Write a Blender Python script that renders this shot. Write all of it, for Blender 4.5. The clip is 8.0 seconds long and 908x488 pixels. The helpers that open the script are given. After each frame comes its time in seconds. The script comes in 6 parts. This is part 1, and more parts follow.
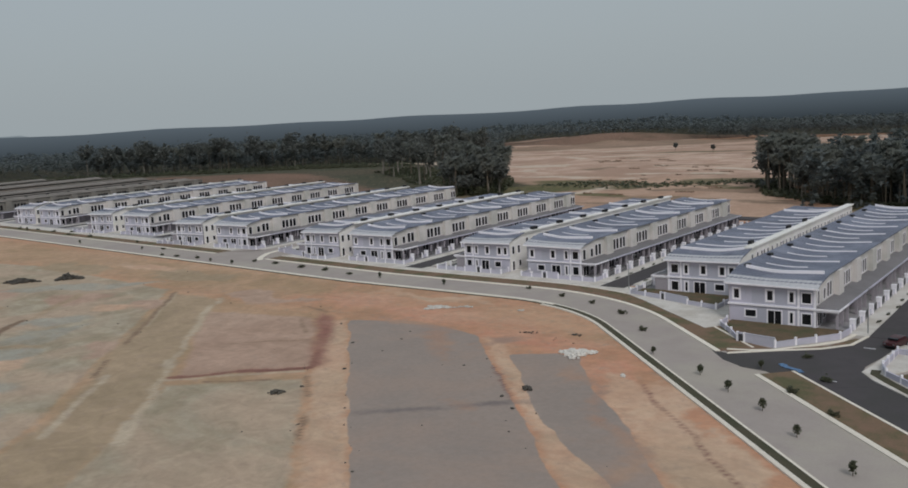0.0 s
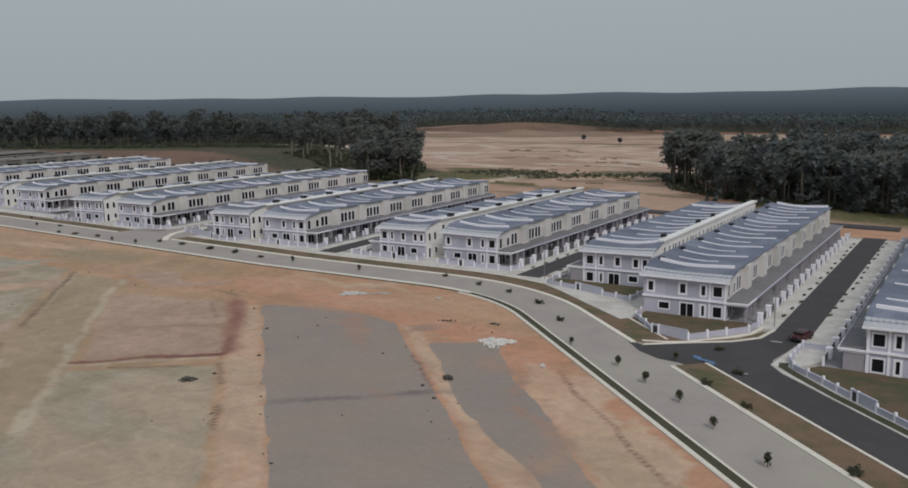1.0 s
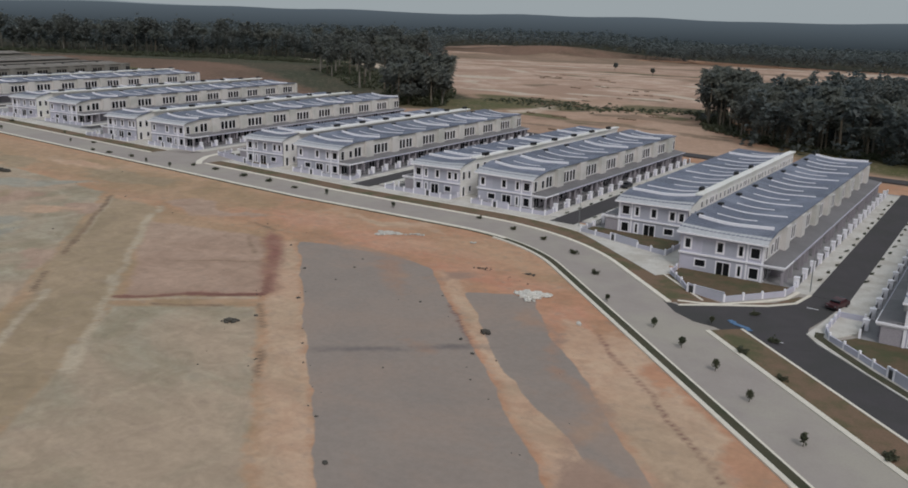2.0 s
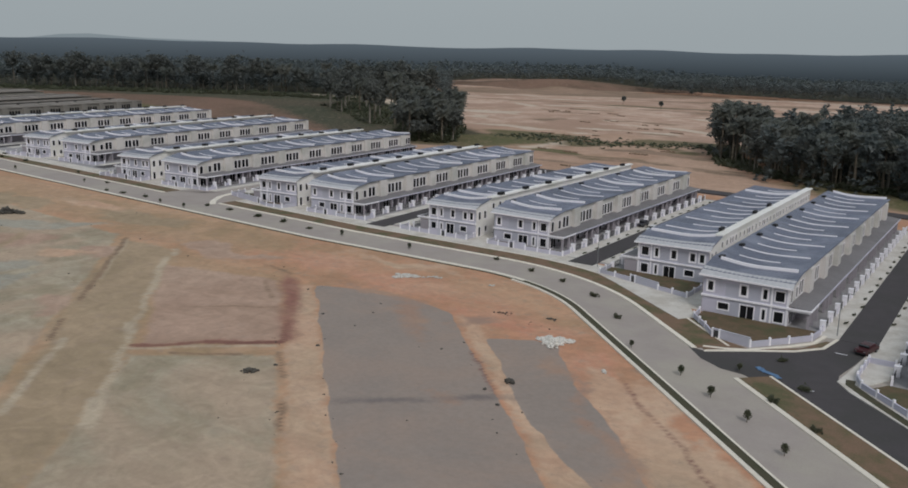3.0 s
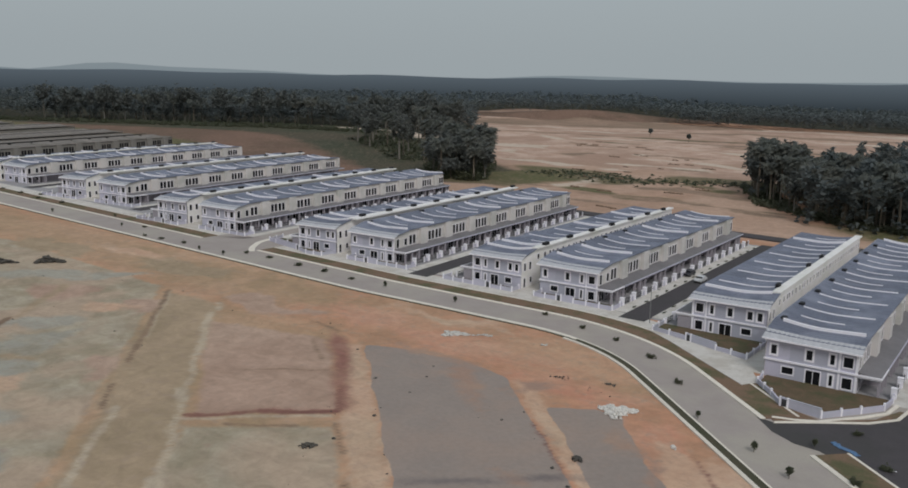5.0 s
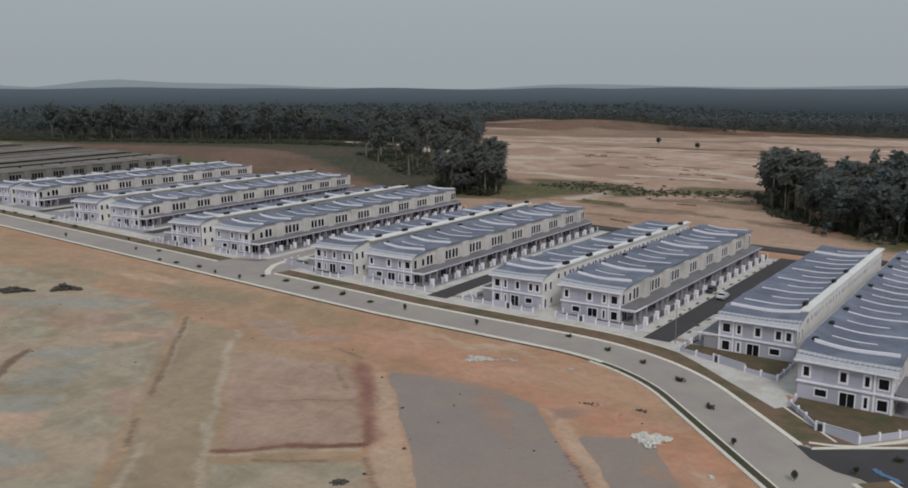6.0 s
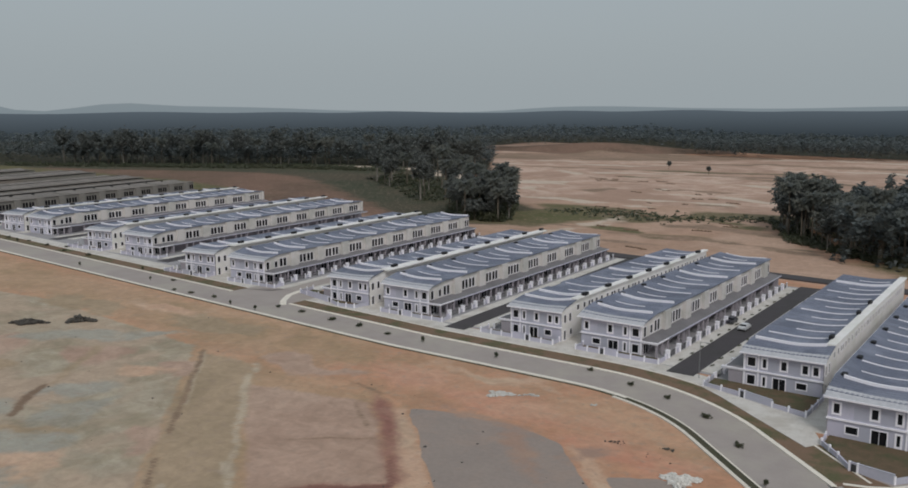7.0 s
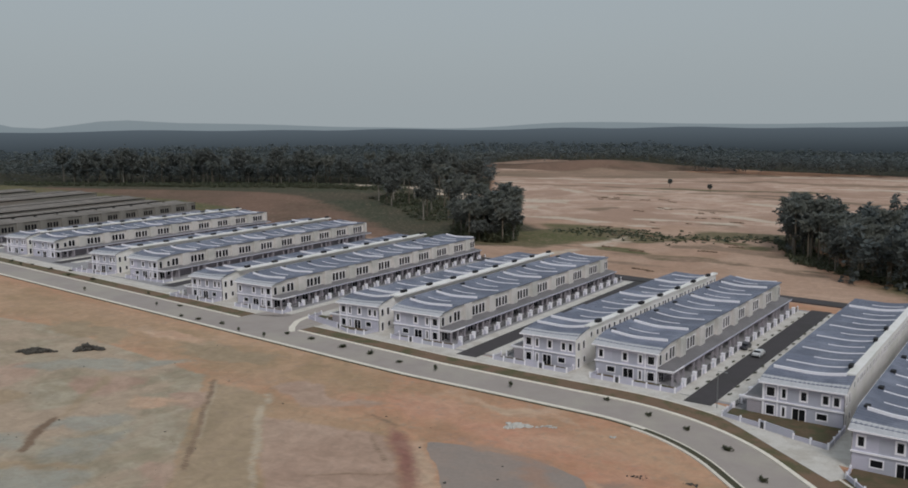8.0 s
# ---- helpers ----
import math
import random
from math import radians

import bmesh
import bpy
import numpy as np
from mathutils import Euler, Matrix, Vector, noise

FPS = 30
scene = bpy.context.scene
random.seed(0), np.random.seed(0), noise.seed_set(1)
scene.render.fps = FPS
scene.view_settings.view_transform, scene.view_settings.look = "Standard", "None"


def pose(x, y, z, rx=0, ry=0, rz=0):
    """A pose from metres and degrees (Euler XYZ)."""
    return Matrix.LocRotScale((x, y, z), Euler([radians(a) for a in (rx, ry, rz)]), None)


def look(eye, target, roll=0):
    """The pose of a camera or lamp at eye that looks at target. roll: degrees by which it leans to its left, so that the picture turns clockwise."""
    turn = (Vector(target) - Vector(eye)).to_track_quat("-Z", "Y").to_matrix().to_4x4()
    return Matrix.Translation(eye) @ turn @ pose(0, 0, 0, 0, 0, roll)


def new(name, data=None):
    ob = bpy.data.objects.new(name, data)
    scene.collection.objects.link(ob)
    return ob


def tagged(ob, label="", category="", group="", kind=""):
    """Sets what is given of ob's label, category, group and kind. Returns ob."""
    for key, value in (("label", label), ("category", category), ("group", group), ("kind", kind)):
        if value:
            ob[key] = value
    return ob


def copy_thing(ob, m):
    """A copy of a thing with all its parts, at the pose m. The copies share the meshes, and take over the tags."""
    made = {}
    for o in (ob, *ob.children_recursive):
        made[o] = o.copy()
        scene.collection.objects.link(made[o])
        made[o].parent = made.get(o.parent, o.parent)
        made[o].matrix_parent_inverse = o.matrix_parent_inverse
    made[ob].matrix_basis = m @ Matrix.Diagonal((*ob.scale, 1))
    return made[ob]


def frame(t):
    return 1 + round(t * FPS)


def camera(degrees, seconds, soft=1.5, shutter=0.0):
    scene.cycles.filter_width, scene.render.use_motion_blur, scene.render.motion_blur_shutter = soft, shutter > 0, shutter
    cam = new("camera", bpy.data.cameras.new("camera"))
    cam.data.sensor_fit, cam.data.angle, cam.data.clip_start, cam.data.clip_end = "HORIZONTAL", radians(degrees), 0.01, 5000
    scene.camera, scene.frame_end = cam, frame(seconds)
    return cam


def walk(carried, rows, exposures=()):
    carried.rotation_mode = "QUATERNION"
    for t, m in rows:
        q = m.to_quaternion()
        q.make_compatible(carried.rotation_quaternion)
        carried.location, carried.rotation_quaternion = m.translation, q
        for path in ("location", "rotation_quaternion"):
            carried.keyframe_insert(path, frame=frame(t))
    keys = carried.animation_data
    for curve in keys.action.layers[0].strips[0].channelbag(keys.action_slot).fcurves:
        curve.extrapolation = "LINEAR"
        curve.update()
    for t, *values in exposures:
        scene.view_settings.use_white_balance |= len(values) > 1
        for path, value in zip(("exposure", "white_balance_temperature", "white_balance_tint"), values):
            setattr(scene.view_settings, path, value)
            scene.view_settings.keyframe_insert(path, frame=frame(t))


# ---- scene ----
cam = camera(55.25, 8.0, soft=1.75)
PATH = [
    (0, look((86.68, -157.88, 34.52), (25.53, -79.97, 20.69), -3.26)),
    (0.2, look((85.86, -157.18, 34.04), (19.50, -62.93, 21.22), -0.1)),
    (0.3, look((85.03, -156.92, 33.83), (21.58, -60.76, 20.49), 0.6)),
    (0.5, look((84.73, -157.17, 34.11), (33.18, -72.37, 21.84), 0.62)),
    (0.8, look((84.16, -157.68, 34.66), (23.90, -59.95, 18.31), -0.7)),
    (1, look((83.73, -157.80, 34.63), (31.60, -73.96, 18.72), -0.83)),
    (1.2, look((83.31, -158.82, 35.77), (20.50, -63.70, 14.20), 0.0)),
    (1.5, look((82.77, -158.57, 36.61), (28.60, -77.45, 14.55), -0.07)),
    (1.7, look((81.76, -158.84, 37.78), (28.89, -77.79, 12.58), 1.71)),
    (2.8, look((78.49, -158.38, 40.75), (25.34, -76.84, 17.81), 1.52)),
    (3, look((77.72, -158.26, 40.92), (23.69, -76.95, 19.24), 1.25)),
    (3.5, look((76.31, -158.23, 41.91), (20.73, -78.00, 20.16), 1.36)),
    (4, look((74.11, -158.33, 43.31), (18.43, -78.05, 21.99), 1.87)),
    (4.5, look((72.41, -157.94, 44.49), (16.63, -77.41, 24.41), 1.48)),
    (4.7, look((71.65, -158.07, 44.90), (15.71, -77.48, 25.49), 1.42)),
    (5.8, look((67.48, -158.08, 47.71), (10.76, -77.70, 29.77), 0.03)),
    (6, look((66.75, -157.98, 47.86), (9.92, -77.63, 30.13), 0.02)),
    (6.5, look((65.47, -157.88, 48.75), (8.01, -77.79, 31.90), 0.08)),
    (7, look((63.72, -157.61, 49.62), (5.93, -77.44, 34.34), -0.19)),
    (7.5, look((61.77, -157.80, 50.97), (4.57, -77.05, 36.53), -0.21)),
    (8, look((60.04, -158.07, 51.95), (2.38, -77.49, 38.42), -0.36)),
]
walk(cam, PATH)

# ---- world, sun, exposure ----
world = bpy.data.worlds.new("overcast_sky")
scene.world = world
world.use_nodes = True
wn = world.node_tree.nodes
wl = world.node_tree.links
sky = wn.new("ShaderNodeTexSky")
sky.sky_type = 'NISHITA'
sky.sun_disc = False
sky.sun_elevation = radians(44)
sky.sun_rotation = radians(130)
sky.air_density = 1.0
sky.dust_density = 7.0
sky.ozone_density = 1.0
# thin overcast: the veil evens the sky out towards a pale grey
veil = wn.new("ShaderNodeMixRGB")
veil.inputs[0].default_value = 0.72
veil.inputs[2].default_value = (6.25, 7.0, 7.15, 1)
wl.new(sky.outputs[0], veil.inputs[1])
wl.new(veil.outputs[0], wn["Background"].inputs[0])
wn["Background"].inputs[1].default_value = 0.091

sun_data = bpy.data.lights.new("sun", 'SUN')
sun_data.energy = 1.4
sun_data.angle = radians(20)
sun_data.color = (0.99, 0.98, 0.94)
sun = new("sun", sun_data)
sun.matrix_world = pose(0, 0, 200, 46, 0, 50)
scene.view_settings.exposure = -0.36
scene.view_settings.use_white_balance = True
scene.view_settings.white_balance_temperature = 6320
scene.view_settings.white_balance_tint = 11.5

# ---- materials ----


def mat(name, color, rough=0.85, color2=None, scale=0.6, fine=9.0, amount=0.5, bump=0.15, metal=0.0,
        color3=None, big=0.06, vary=0.0, spec=0.35, stretch=None, grainy=0.35):
    """Surface with grain at two or three scales: color/color2 by middle noise, color3 by large stains."""
    m = bpy.data.materials.new(name)
    m.use_nodes = True
    n, l = m.node_tree.nodes, m.node_tree.links
    bsdf = n["Principled BSDF"]
    bsdf.inputs["Roughness"].default_value = rough
    bsdf.inputs["Metallic"].default_value = metal
    bsdf.inputs["Specular IOR Level"].default_value = spec
    geo = n.new("ShaderNodeNewGeometry")
    src = geo.outputs["Position"]
    if stretch:
        mp = n.new("ShaderNodeMapping")
        mp.inputs["Scale"].default_value = stretch
        l.new(src, mp.inputs[0])
        src = mp.outputs[0]

    def noise_node(sc, detail, rgh=0.6):
        t = n.new("ShaderNodeTexNoise")
        t.inputs["Scale"].default_value = sc
        t.inputs["Detail"].default_value = detail
        t.inputs["Roughness"].default_value = rgh
        l.new(src, t.inputs["Vector"])
        return t.outputs["Fac"]

    def ramp(fac, lo, hi):
        r = n.new("ShaderNodeMapRange")
        r.inputs[1].default_value, r.inputs[2].default_value = lo, hi
        l.new(fac, r.inputs[0])
        return r.outputs[0]

    def mix(fac, a, b):
        x = n.new("ShaderNodeMixRGB")
        for s, v in ((0, fac), (1, a), (2, b)):
            if isinstance(v, (tuple, float, int)):
                x.inputs[s].default_value = (*v, 1) if isinstance(v, tuple) else v
            else:
                l.new(v, x.inputs[s])
        return x.outputs[0]

    c2 = color2 or tuple(c * 0.72 for c in color)
    col = mix(ramp(noise_node(scale, 6), 0.5 - 0.28 / max(amount, 0.1) * 0.5, 0.5 + 0.28 / max(amount, 0.1) * 0.5), color, c2)
    if color3:
        col = mix(ramp(noise_node(big, 5, 0.65), 0.46, 0.62), col, color3)
    grain = ramp(noise_node(fine, 4), 0.2, 0.8)
    dark = n.new("ShaderNodeMixRGB")
    dark.blend_type = 'MULTIPLY'
    dark.inputs[0].default_value = grainy
    l.new(col, dark.inputs[1])
    l.new(grain, dark.inputs[2])
    col = dark.outputs[0]
    if vary:
        info = n.new("ShaderNodeObjectInfo")
        hsv = n.new("ShaderNodeHueSaturation")
        mr = n.new("ShaderNodeMapRange")
        mr.inputs[3].default_value, mr.inputs[4].default_value = 1 - vary, 1 + vary
        l.new(info.outputs["Random"], mr.inputs[0])
        l.new(mr.outputs[0], hsv.inputs["Value"])
        l.new(col, hsv.inputs["Color"])
        col = hsv.outputs[0]
    l.new(col, bsdf.inputs["Base Color"])
    if bump:
        b = n.new("ShaderNodeBump")
        b.inputs["Strength"].default_value = bump
        b.inputs["Distance"].default_value = 0.05
        l.new(noise_node(fine * 0.7, 5), b.inputs["Height"])
        l.new(b.outputs[0], bsdf.inputs["Normal"])
    return m


def foliage(name, color, color2, color3, sheen=0.3):
    """Leaves: each clump takes its own shade."""
    m = mat(name, color, 0.9, color2, scale=0.35, fine=3.0, amount=0.8, bump=0.5, color3=color3, big=0.02, spec=0.6)
    n, l = m.node_tree.nodes, m.node_tree.links
    bsdf = n["Principled BSDF"]
    # waxy tropical leaves; the bluish sheen stands in for haze over the crowns
    bsdf.inputs["Roughness"].default_value = 0.5
    bsdf.inputs["Sheen Weight"].default_value = sheen
    bsdf.inputs["Sheen Roughness"].default_value = 0.6
    bsdf.inputs["Sheen Tint"].default_value = (0.82, 0.9, 1.0, 1)
    link = bsdf.inputs["Base Color"].links[0]
    source = link.from_socket
    geo = n.new("ShaderNodeNewGeometry")
    mr = n.new("ShaderNodeMapRange")
    mr.inputs[3].default_value, mr.inputs[4].default_value = 0.88, 1.12
    l.new(geo.outputs["Random Per Island"], mr.inputs[0])
    hsv = n.new("ShaderNodeHueSaturation")
    l.new(mr.outputs[0], hsv.inputs["Value"])
    l.new(source, hsv.inputs["Color"])
    l.new(hsv.outputs[0], bsdf.inputs["Base Color"])
    # thin blades let part of the light through
    thin = n.new("ShaderNodeBsdfTranslucent")
    both = n.new("ShaderNodeMixShader")
    both.inputs[0].default_value = 0.4
    lighter = n.new("ShaderNodeHueSaturation")
    lighter.inputs["Value"].default_value = 1.5
    l.new(hsv.outputs[0], lighter.inputs["Color"])
    l.new(lighter.outputs[0], thin.inputs["Color"])
    l.new(bsdf.outputs[0], both.inputs[1])
    l.new(thin.outputs[0], both.inputs[2])
    l.new(both.outputs[0], n["Material Output"].inputs[0])
    return m


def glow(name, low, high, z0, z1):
    """Far distance behind everything: a plain glowing backdrop, haze painted in as colour that pales upwards."""
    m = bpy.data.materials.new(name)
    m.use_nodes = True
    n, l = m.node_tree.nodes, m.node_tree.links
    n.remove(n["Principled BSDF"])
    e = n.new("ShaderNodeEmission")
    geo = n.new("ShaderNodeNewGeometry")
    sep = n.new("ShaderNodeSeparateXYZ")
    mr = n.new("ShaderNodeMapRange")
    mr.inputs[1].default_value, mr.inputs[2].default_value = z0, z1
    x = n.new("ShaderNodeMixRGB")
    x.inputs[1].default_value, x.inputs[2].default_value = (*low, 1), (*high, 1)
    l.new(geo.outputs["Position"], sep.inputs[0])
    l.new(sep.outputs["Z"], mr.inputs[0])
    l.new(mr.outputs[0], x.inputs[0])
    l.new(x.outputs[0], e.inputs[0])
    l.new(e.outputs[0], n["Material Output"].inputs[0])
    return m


def soil_material(zones):
    """The open ground in one surface: each kind of soil takes over where its mask says, with ragged, blended rims."""
    m = bpy.data.materials.new("site_soil")
    m.use_nodes = True
    n, l = m.node_tree.nodes, m.node_tree.links
    bsdf = n["Principled BSDF"]
    bsdf.inputs["Roughness"].default_value = 0.95
    bsdf.inputs["Specular IOR Level"].default_value = 0.2
    src = n.new("ShaderNodeNewGeometry").outputs["Position"]

    # drag marks run along the lots
    drag = n.new("ShaderNodeMapping")
    drag.inputs["Rotation"].default_value = (0, 0, radians(45))
    drag.inputs["Scale"].default_value = (0.07, 1.0, 1.0)
    l.new(src, drag.inputs["Vector"])

    def nz(sc, detail=6.0, rgh=0.6, twist=0.0, where=src):
        t = n.new("ShaderNodeTexNoise")
        t.inputs["Scale"].default_value = sc
        t.inputs["Detail"].default_value = detail
        t.inputs["Roughness"].default_value = rgh
        t.inputs["Distortion"].default_value = twist
        l.new(where, t.inputs["Vector"])
        return t.outputs["Fac"]

    def ramp(fac, lo, hi):
        r = n.new("ShaderNodeMapRange")
        r.inputs[1].default_value, r.inputs[2].default_value = lo, hi
        r.interpolation_type = 'SMOOTHSTEP'
        l.new(fac, r.inputs[0])
        return r.outputs[0]

    def mix(fac, a, b, kind='MIX'):
        x = n.new("ShaderNodeMixRGB")
        x.blend_type = kind
        for k, v in ((0, fac), (1, a), (2, b)):
            if isinstance(v, tuple):
                x.inputs[k].default_value = (*v, 1)
            elif isinstance(v, float):
                x.inputs[k].default_value = v
            else:
                l.new(v, x.inputs[k])
        return x.outputs[0]

    def math_node(op, a, b):
        x = n.new("ShaderNodeMath")
        x.operation = op
        for k, v in ((0, a), (1, b)):
            if isinstance(v, float):
                x.inputs[k].default_value = v
            else:
                l.new(v, x.inputs[k])
        return x.outputs[0]

    rim_fine = math_node('SUBTRACT', nz(0.55, 8.0, 0.68), 0.5)
    rim_big = math_node('SUBTRACT', nz(0.045, 8.0, 0.65), 0.5)
    mottle = ramp(nz(0.10, 7.0, 0.62, 0.8), 0.38, 0.62)
    blot = ramp(nz(0.028, 7.0, 0.62, 1.2), 0.42, 0.62)
    streak = ramp(nz(0.03, 9.0, 0.68, 2.0), 0.40, 0.60)
    broad = ramp(nz(0.012, 7.0, 0.62, 0.6), 0.42, 0.60)
    col = mix(blot, mix(mottle, (0.515, 0.272, 0.172), (0.455, 0.265, 0.168)), (0.53, 0.305, 0.20))
    trodden = ramp(nz(0.24, 5.0, 0.6, 1.6), 0.3, 0.7)
    dragged = ramp(nz(0.30, 5.0, 0.6, 0.4, drag.outputs[0]), 0.3, 0.7)
    for name, c1, c2, c3, wide, soft, far in zones:
        if name == "slab":
            # the bare soil is trodden and graded, the hardstandings are not
            col = mix(0.045, mix(0.09, col, trodden, 'OVERLAY'), dragged, 'OVERLAY')
        at = n.new("ShaderNodeAttribute")
        at.attribute_name = name
        rag = math_node('MULTIPLY', rim_big if far else rim_fine, wide)
        mask = ramp(math_node('ADD', at.outputs["Fac"], rag), 0.5 - soft, 0.5 + soft)
        own = mix(broad if far else blot, mix(streak if far else mottle, c1, c2), c3)
        col = mix(mask, col, own)
    grain = ramp(nz(1.3, 6.0, 0.7), 0.2, 0.75)
    col = mix(0.13, col, grain, 'MULTIPLY')
    l.new(col, bsdf.inputs["Base Color"])
    b = n.new("ShaderNodeBump")
    b.inputs["Strength"].default_value = 0.22
    b.inputs["Distance"].default_value = 0.10
    l.new(nz(0.8, 8.0, 0.7), b.inputs["Height"])
    l.new(b.outputs[0], bsdf.inputs["Normal"])
    return m


# mask, three colours, raggedness, softness of the rim, far zone
ZONES = (
    ("earth", (0.46, 0.30, 0.22), (0.40, 0.26, 0.185), (0.50, 0.345, 0.26), 1.0, 0.25, True),
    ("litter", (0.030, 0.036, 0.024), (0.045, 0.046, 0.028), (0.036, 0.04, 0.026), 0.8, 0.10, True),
    ("sand", (0.60, 0.445, 0.36), (0.46, 0.305, 0.23), (0.40, 0.265, 0.20), 1.0, 0.12, True),
    ("russet", (0.165, 0.103, 0.075), (0.135, 0.092, 0.062), (0.20, 0.122, 0.088), 1.0, 0.3, True),
    ("verdure", (0.046, 0.057, 0.034), (0.060, 0.062, 0.038), (0.078, 0.068, 0.045), 1.0, 0.25, True),
    ("scrub", (0.105, 0.108, 0.045), (0.135, 0.122, 0.060), (0.165, 0.135, 0.08), 0.8, 0.18, True),
    ("bright_sand", (0.60, 0.50, 0.41), (0.53, 0.42, 0.33), (0.58, 0.48, 0.39), 1.4, 0.12, True),
    ("brown_sand", (0.27, 0.185, 0.13), (0.33, 0.225, 0.165), (0.23, 0.165, 0.115), 1.6, 0.15, True),
    ("orange", (0.56, 0.275, 0.185), (0.53, 0.295, 0.195), (0.56, 0.325, 0.225), 1.3, 0.5, False),
    ("tan", (0.45, 0.30, 0.192), (0.385, 0.272, 0.168), (0.485, 0.325, 0.215), 1.2, 0.5, False),
    ("lot", (0.43, 0.372, 0.285), (0.335, 0.282, 0.20), (0.46, 0.352, 0.262), 1.0, 0.25, False),
    ("pink", (0.47, 0.325, 0.25), (0.41, 0.28, 0.212), (0.48, 0.345, 0.265), 0.9, 0.3, False),
    ("track", (0.38, 0.29, 0.195), (0.34, 0.26, 0.172), (0.42, 0.315, 0.215), 1.3, 0.4, False),
    ("pale", (0.60, 0.415, 0.30), (0.56, 0.365, 0.255), (0.50, 0.36, 0.255), 1.4, 0.4, False),
    ("chalk", (0.50, 0.415, 0.315), (0.46, 0.37, 0.275), (0.53, 0.44, 0.335), 1.2, 0.35, False),
    ("wet", (0.36, 0.345, 0.295), (0.33, 0.295, 0.23), (0.38, 0.355, 0.30), 1.9, 0.5, False),
    ("red", (0.30, 0.145, 0.115), (0.34, 0.19, 0.145), (0.27, 0.13, 0.105), 1.3, 0.5, False),
    ("slab", (0.328, 0.272, 0.24), (0.307, 0.257, 0.229), (0.355, 0.277, 0.235), 0.22, 0.06, False),
    ("spill", (0.39, 0.265, 0.205), (0.37, 0.245, 0.19), (0.41, 0.285, 0.215), 1.7, 0.5, False),
    ("rut", (0.235, 0.165, 0.115), (0.28, 0.19, 0.13), (0.22, 0.15, 0.105), 0.9, 0.3, False),
    ("gash", (0.22, 0.105, 0.085), (0.25, 0.125, 0.10), (0.19, 0.095, 0.08), 0.9, 0.3, False),
    ("damp", (0.175, 0.15, 0.148), (0.20, 0.175, 0.172), (0.19, 0.165, 0.16), 0.8, 0.4, False),
)
SOIL = soil_material(ZONES)
GRASS = mat("dry_turf", (0.215, 0.145, 0.095), 0.95, (0.245, 0.155, 0.105), scale=0.5, fine=5.0, amount=0.9, bump=0.6, color3=(0.125, 0.12, 0.06), big=0.14)
DARKTURF = mat("dark_turf", (0.075, 0.072, 0.045), 0.95, (0.10, 0.085, 0.055), scale=0.5, fine=5.0, amount=0.9, bump=0.6, color3=(0.06, 0.065, 0.035), big=0.15)
YARD = mat("yard_turf", (0.135, 0.10, 0.06), 0.95, (0.175, 0.12, 0.075), scale=0.6, fine=5.0, amount=0.9, bump=0.5, color3=(0.095, 0.10, 0.05), big=0.2)
ASPHALT = mat("asphalt", (0.075, 0.067, 0.073), 0.88, (0.090, 0.081, 0.086), scale=0.4, fine=7.0, amount=0.6, bump=0.25, color3=(0.072, 0.068, 0.068), big=0.08)
AVENUE = mat("dusty_paving", (0.40, 0.352, 0.328), 0.9, (0.35, 0.306, 0.285), scale=0.25, fine=4.0, amount=0.6, bump=0.2, color3=(0.415, 0.375, 0.33), big=0.05, grainy=0.12)
CONCRETE = mat("pale_concrete", (0.78, 0.745, 0.70), 0.85, (0.68, 0.645, 0.60), scale=0.7, fine=6.0, amount=0.6, bump=0.2, color3=(0.60, 0.555, 0.50), big=0.2)
FORECOURT = mat("grey_forecourt", (0.408, 0.396, 0.408), 0.85, (0.348, 0.336, 0.348), scale=0.5, fine=5.0, amount=0.7, bump=0.2)
KERB = mat("kerb_concrete", (0.84, 0.78, 0.69), 0.85, (0.72, 0.665, 0.58), scale=0.9, fine=6.0, amount=0.7, bump=0.2, vary=0.06, grainy=0.12)
WALLGREY = mat("blue_grey_wall_paint", (0.565, 0.55, 0.655), 0.75, (0.525, 0.51, 0.61), scale=0.5, fine=8.0, amount=0.5, bump=0.06, color3=(0.475, 0.48, 0.555), big=0.12, grainy=0.12)
PANEL = mat("lavender_wall_panel", (0.47, 0.475, 0.56), 0.75, (0.44, 0.445, 0.52), scale=0.5, fine=8.0, amount=0.5, bump=0.05, grainy=0.12)
WALLWHITE = mat("white_wall_paint", (0.91, 0.89, 0.885), 0.75, (0.84, 0.815, 0.80), scale=0.5, fine=8.0, amount=0.5, bump=0.06, color3=(0.77, 0.76, 0.72), big=0.12, grainy=0.12)
WALLCREAM = mat("cream_wall_paint", (0.72, 0.685, 0.665), 0.75, (0.66, 0.625, 0.605), scale=0.5, fine=8.0, amount=0.5, bump=0.06, color3=(0.54, 0.53, 0.50), big=0.12, grainy=0.15)
TRIM = mat("white_trim_paint", (0.92, 0.90, 0.955), 0.7, (0.88, 0.86, 0.915), scale=0.9, fine=8.0, amount=0.4, bump=0.05, grainy=0.08)
PARAPET = mat("light_grey_ribbed_parapet", (0.62, 0.625, 0.66), 0.7, (0.52, 0.525, 0.56), scale=1.2, fine=6.0, amount=0.8, bump=0.1, stretch=(1, 1, 0.1))
ROOF = mat("blue_grey_roof_tiles", (0.164, 0.182, 0.250), 0.5, (0.138, 0.154, 0.213), scale=0.5, fine=4.0, amount=0.7, bump=0.25,
           color3=(0.235, 0.255, 0.33), big=0.14, vary=0.12, spec=0.5)
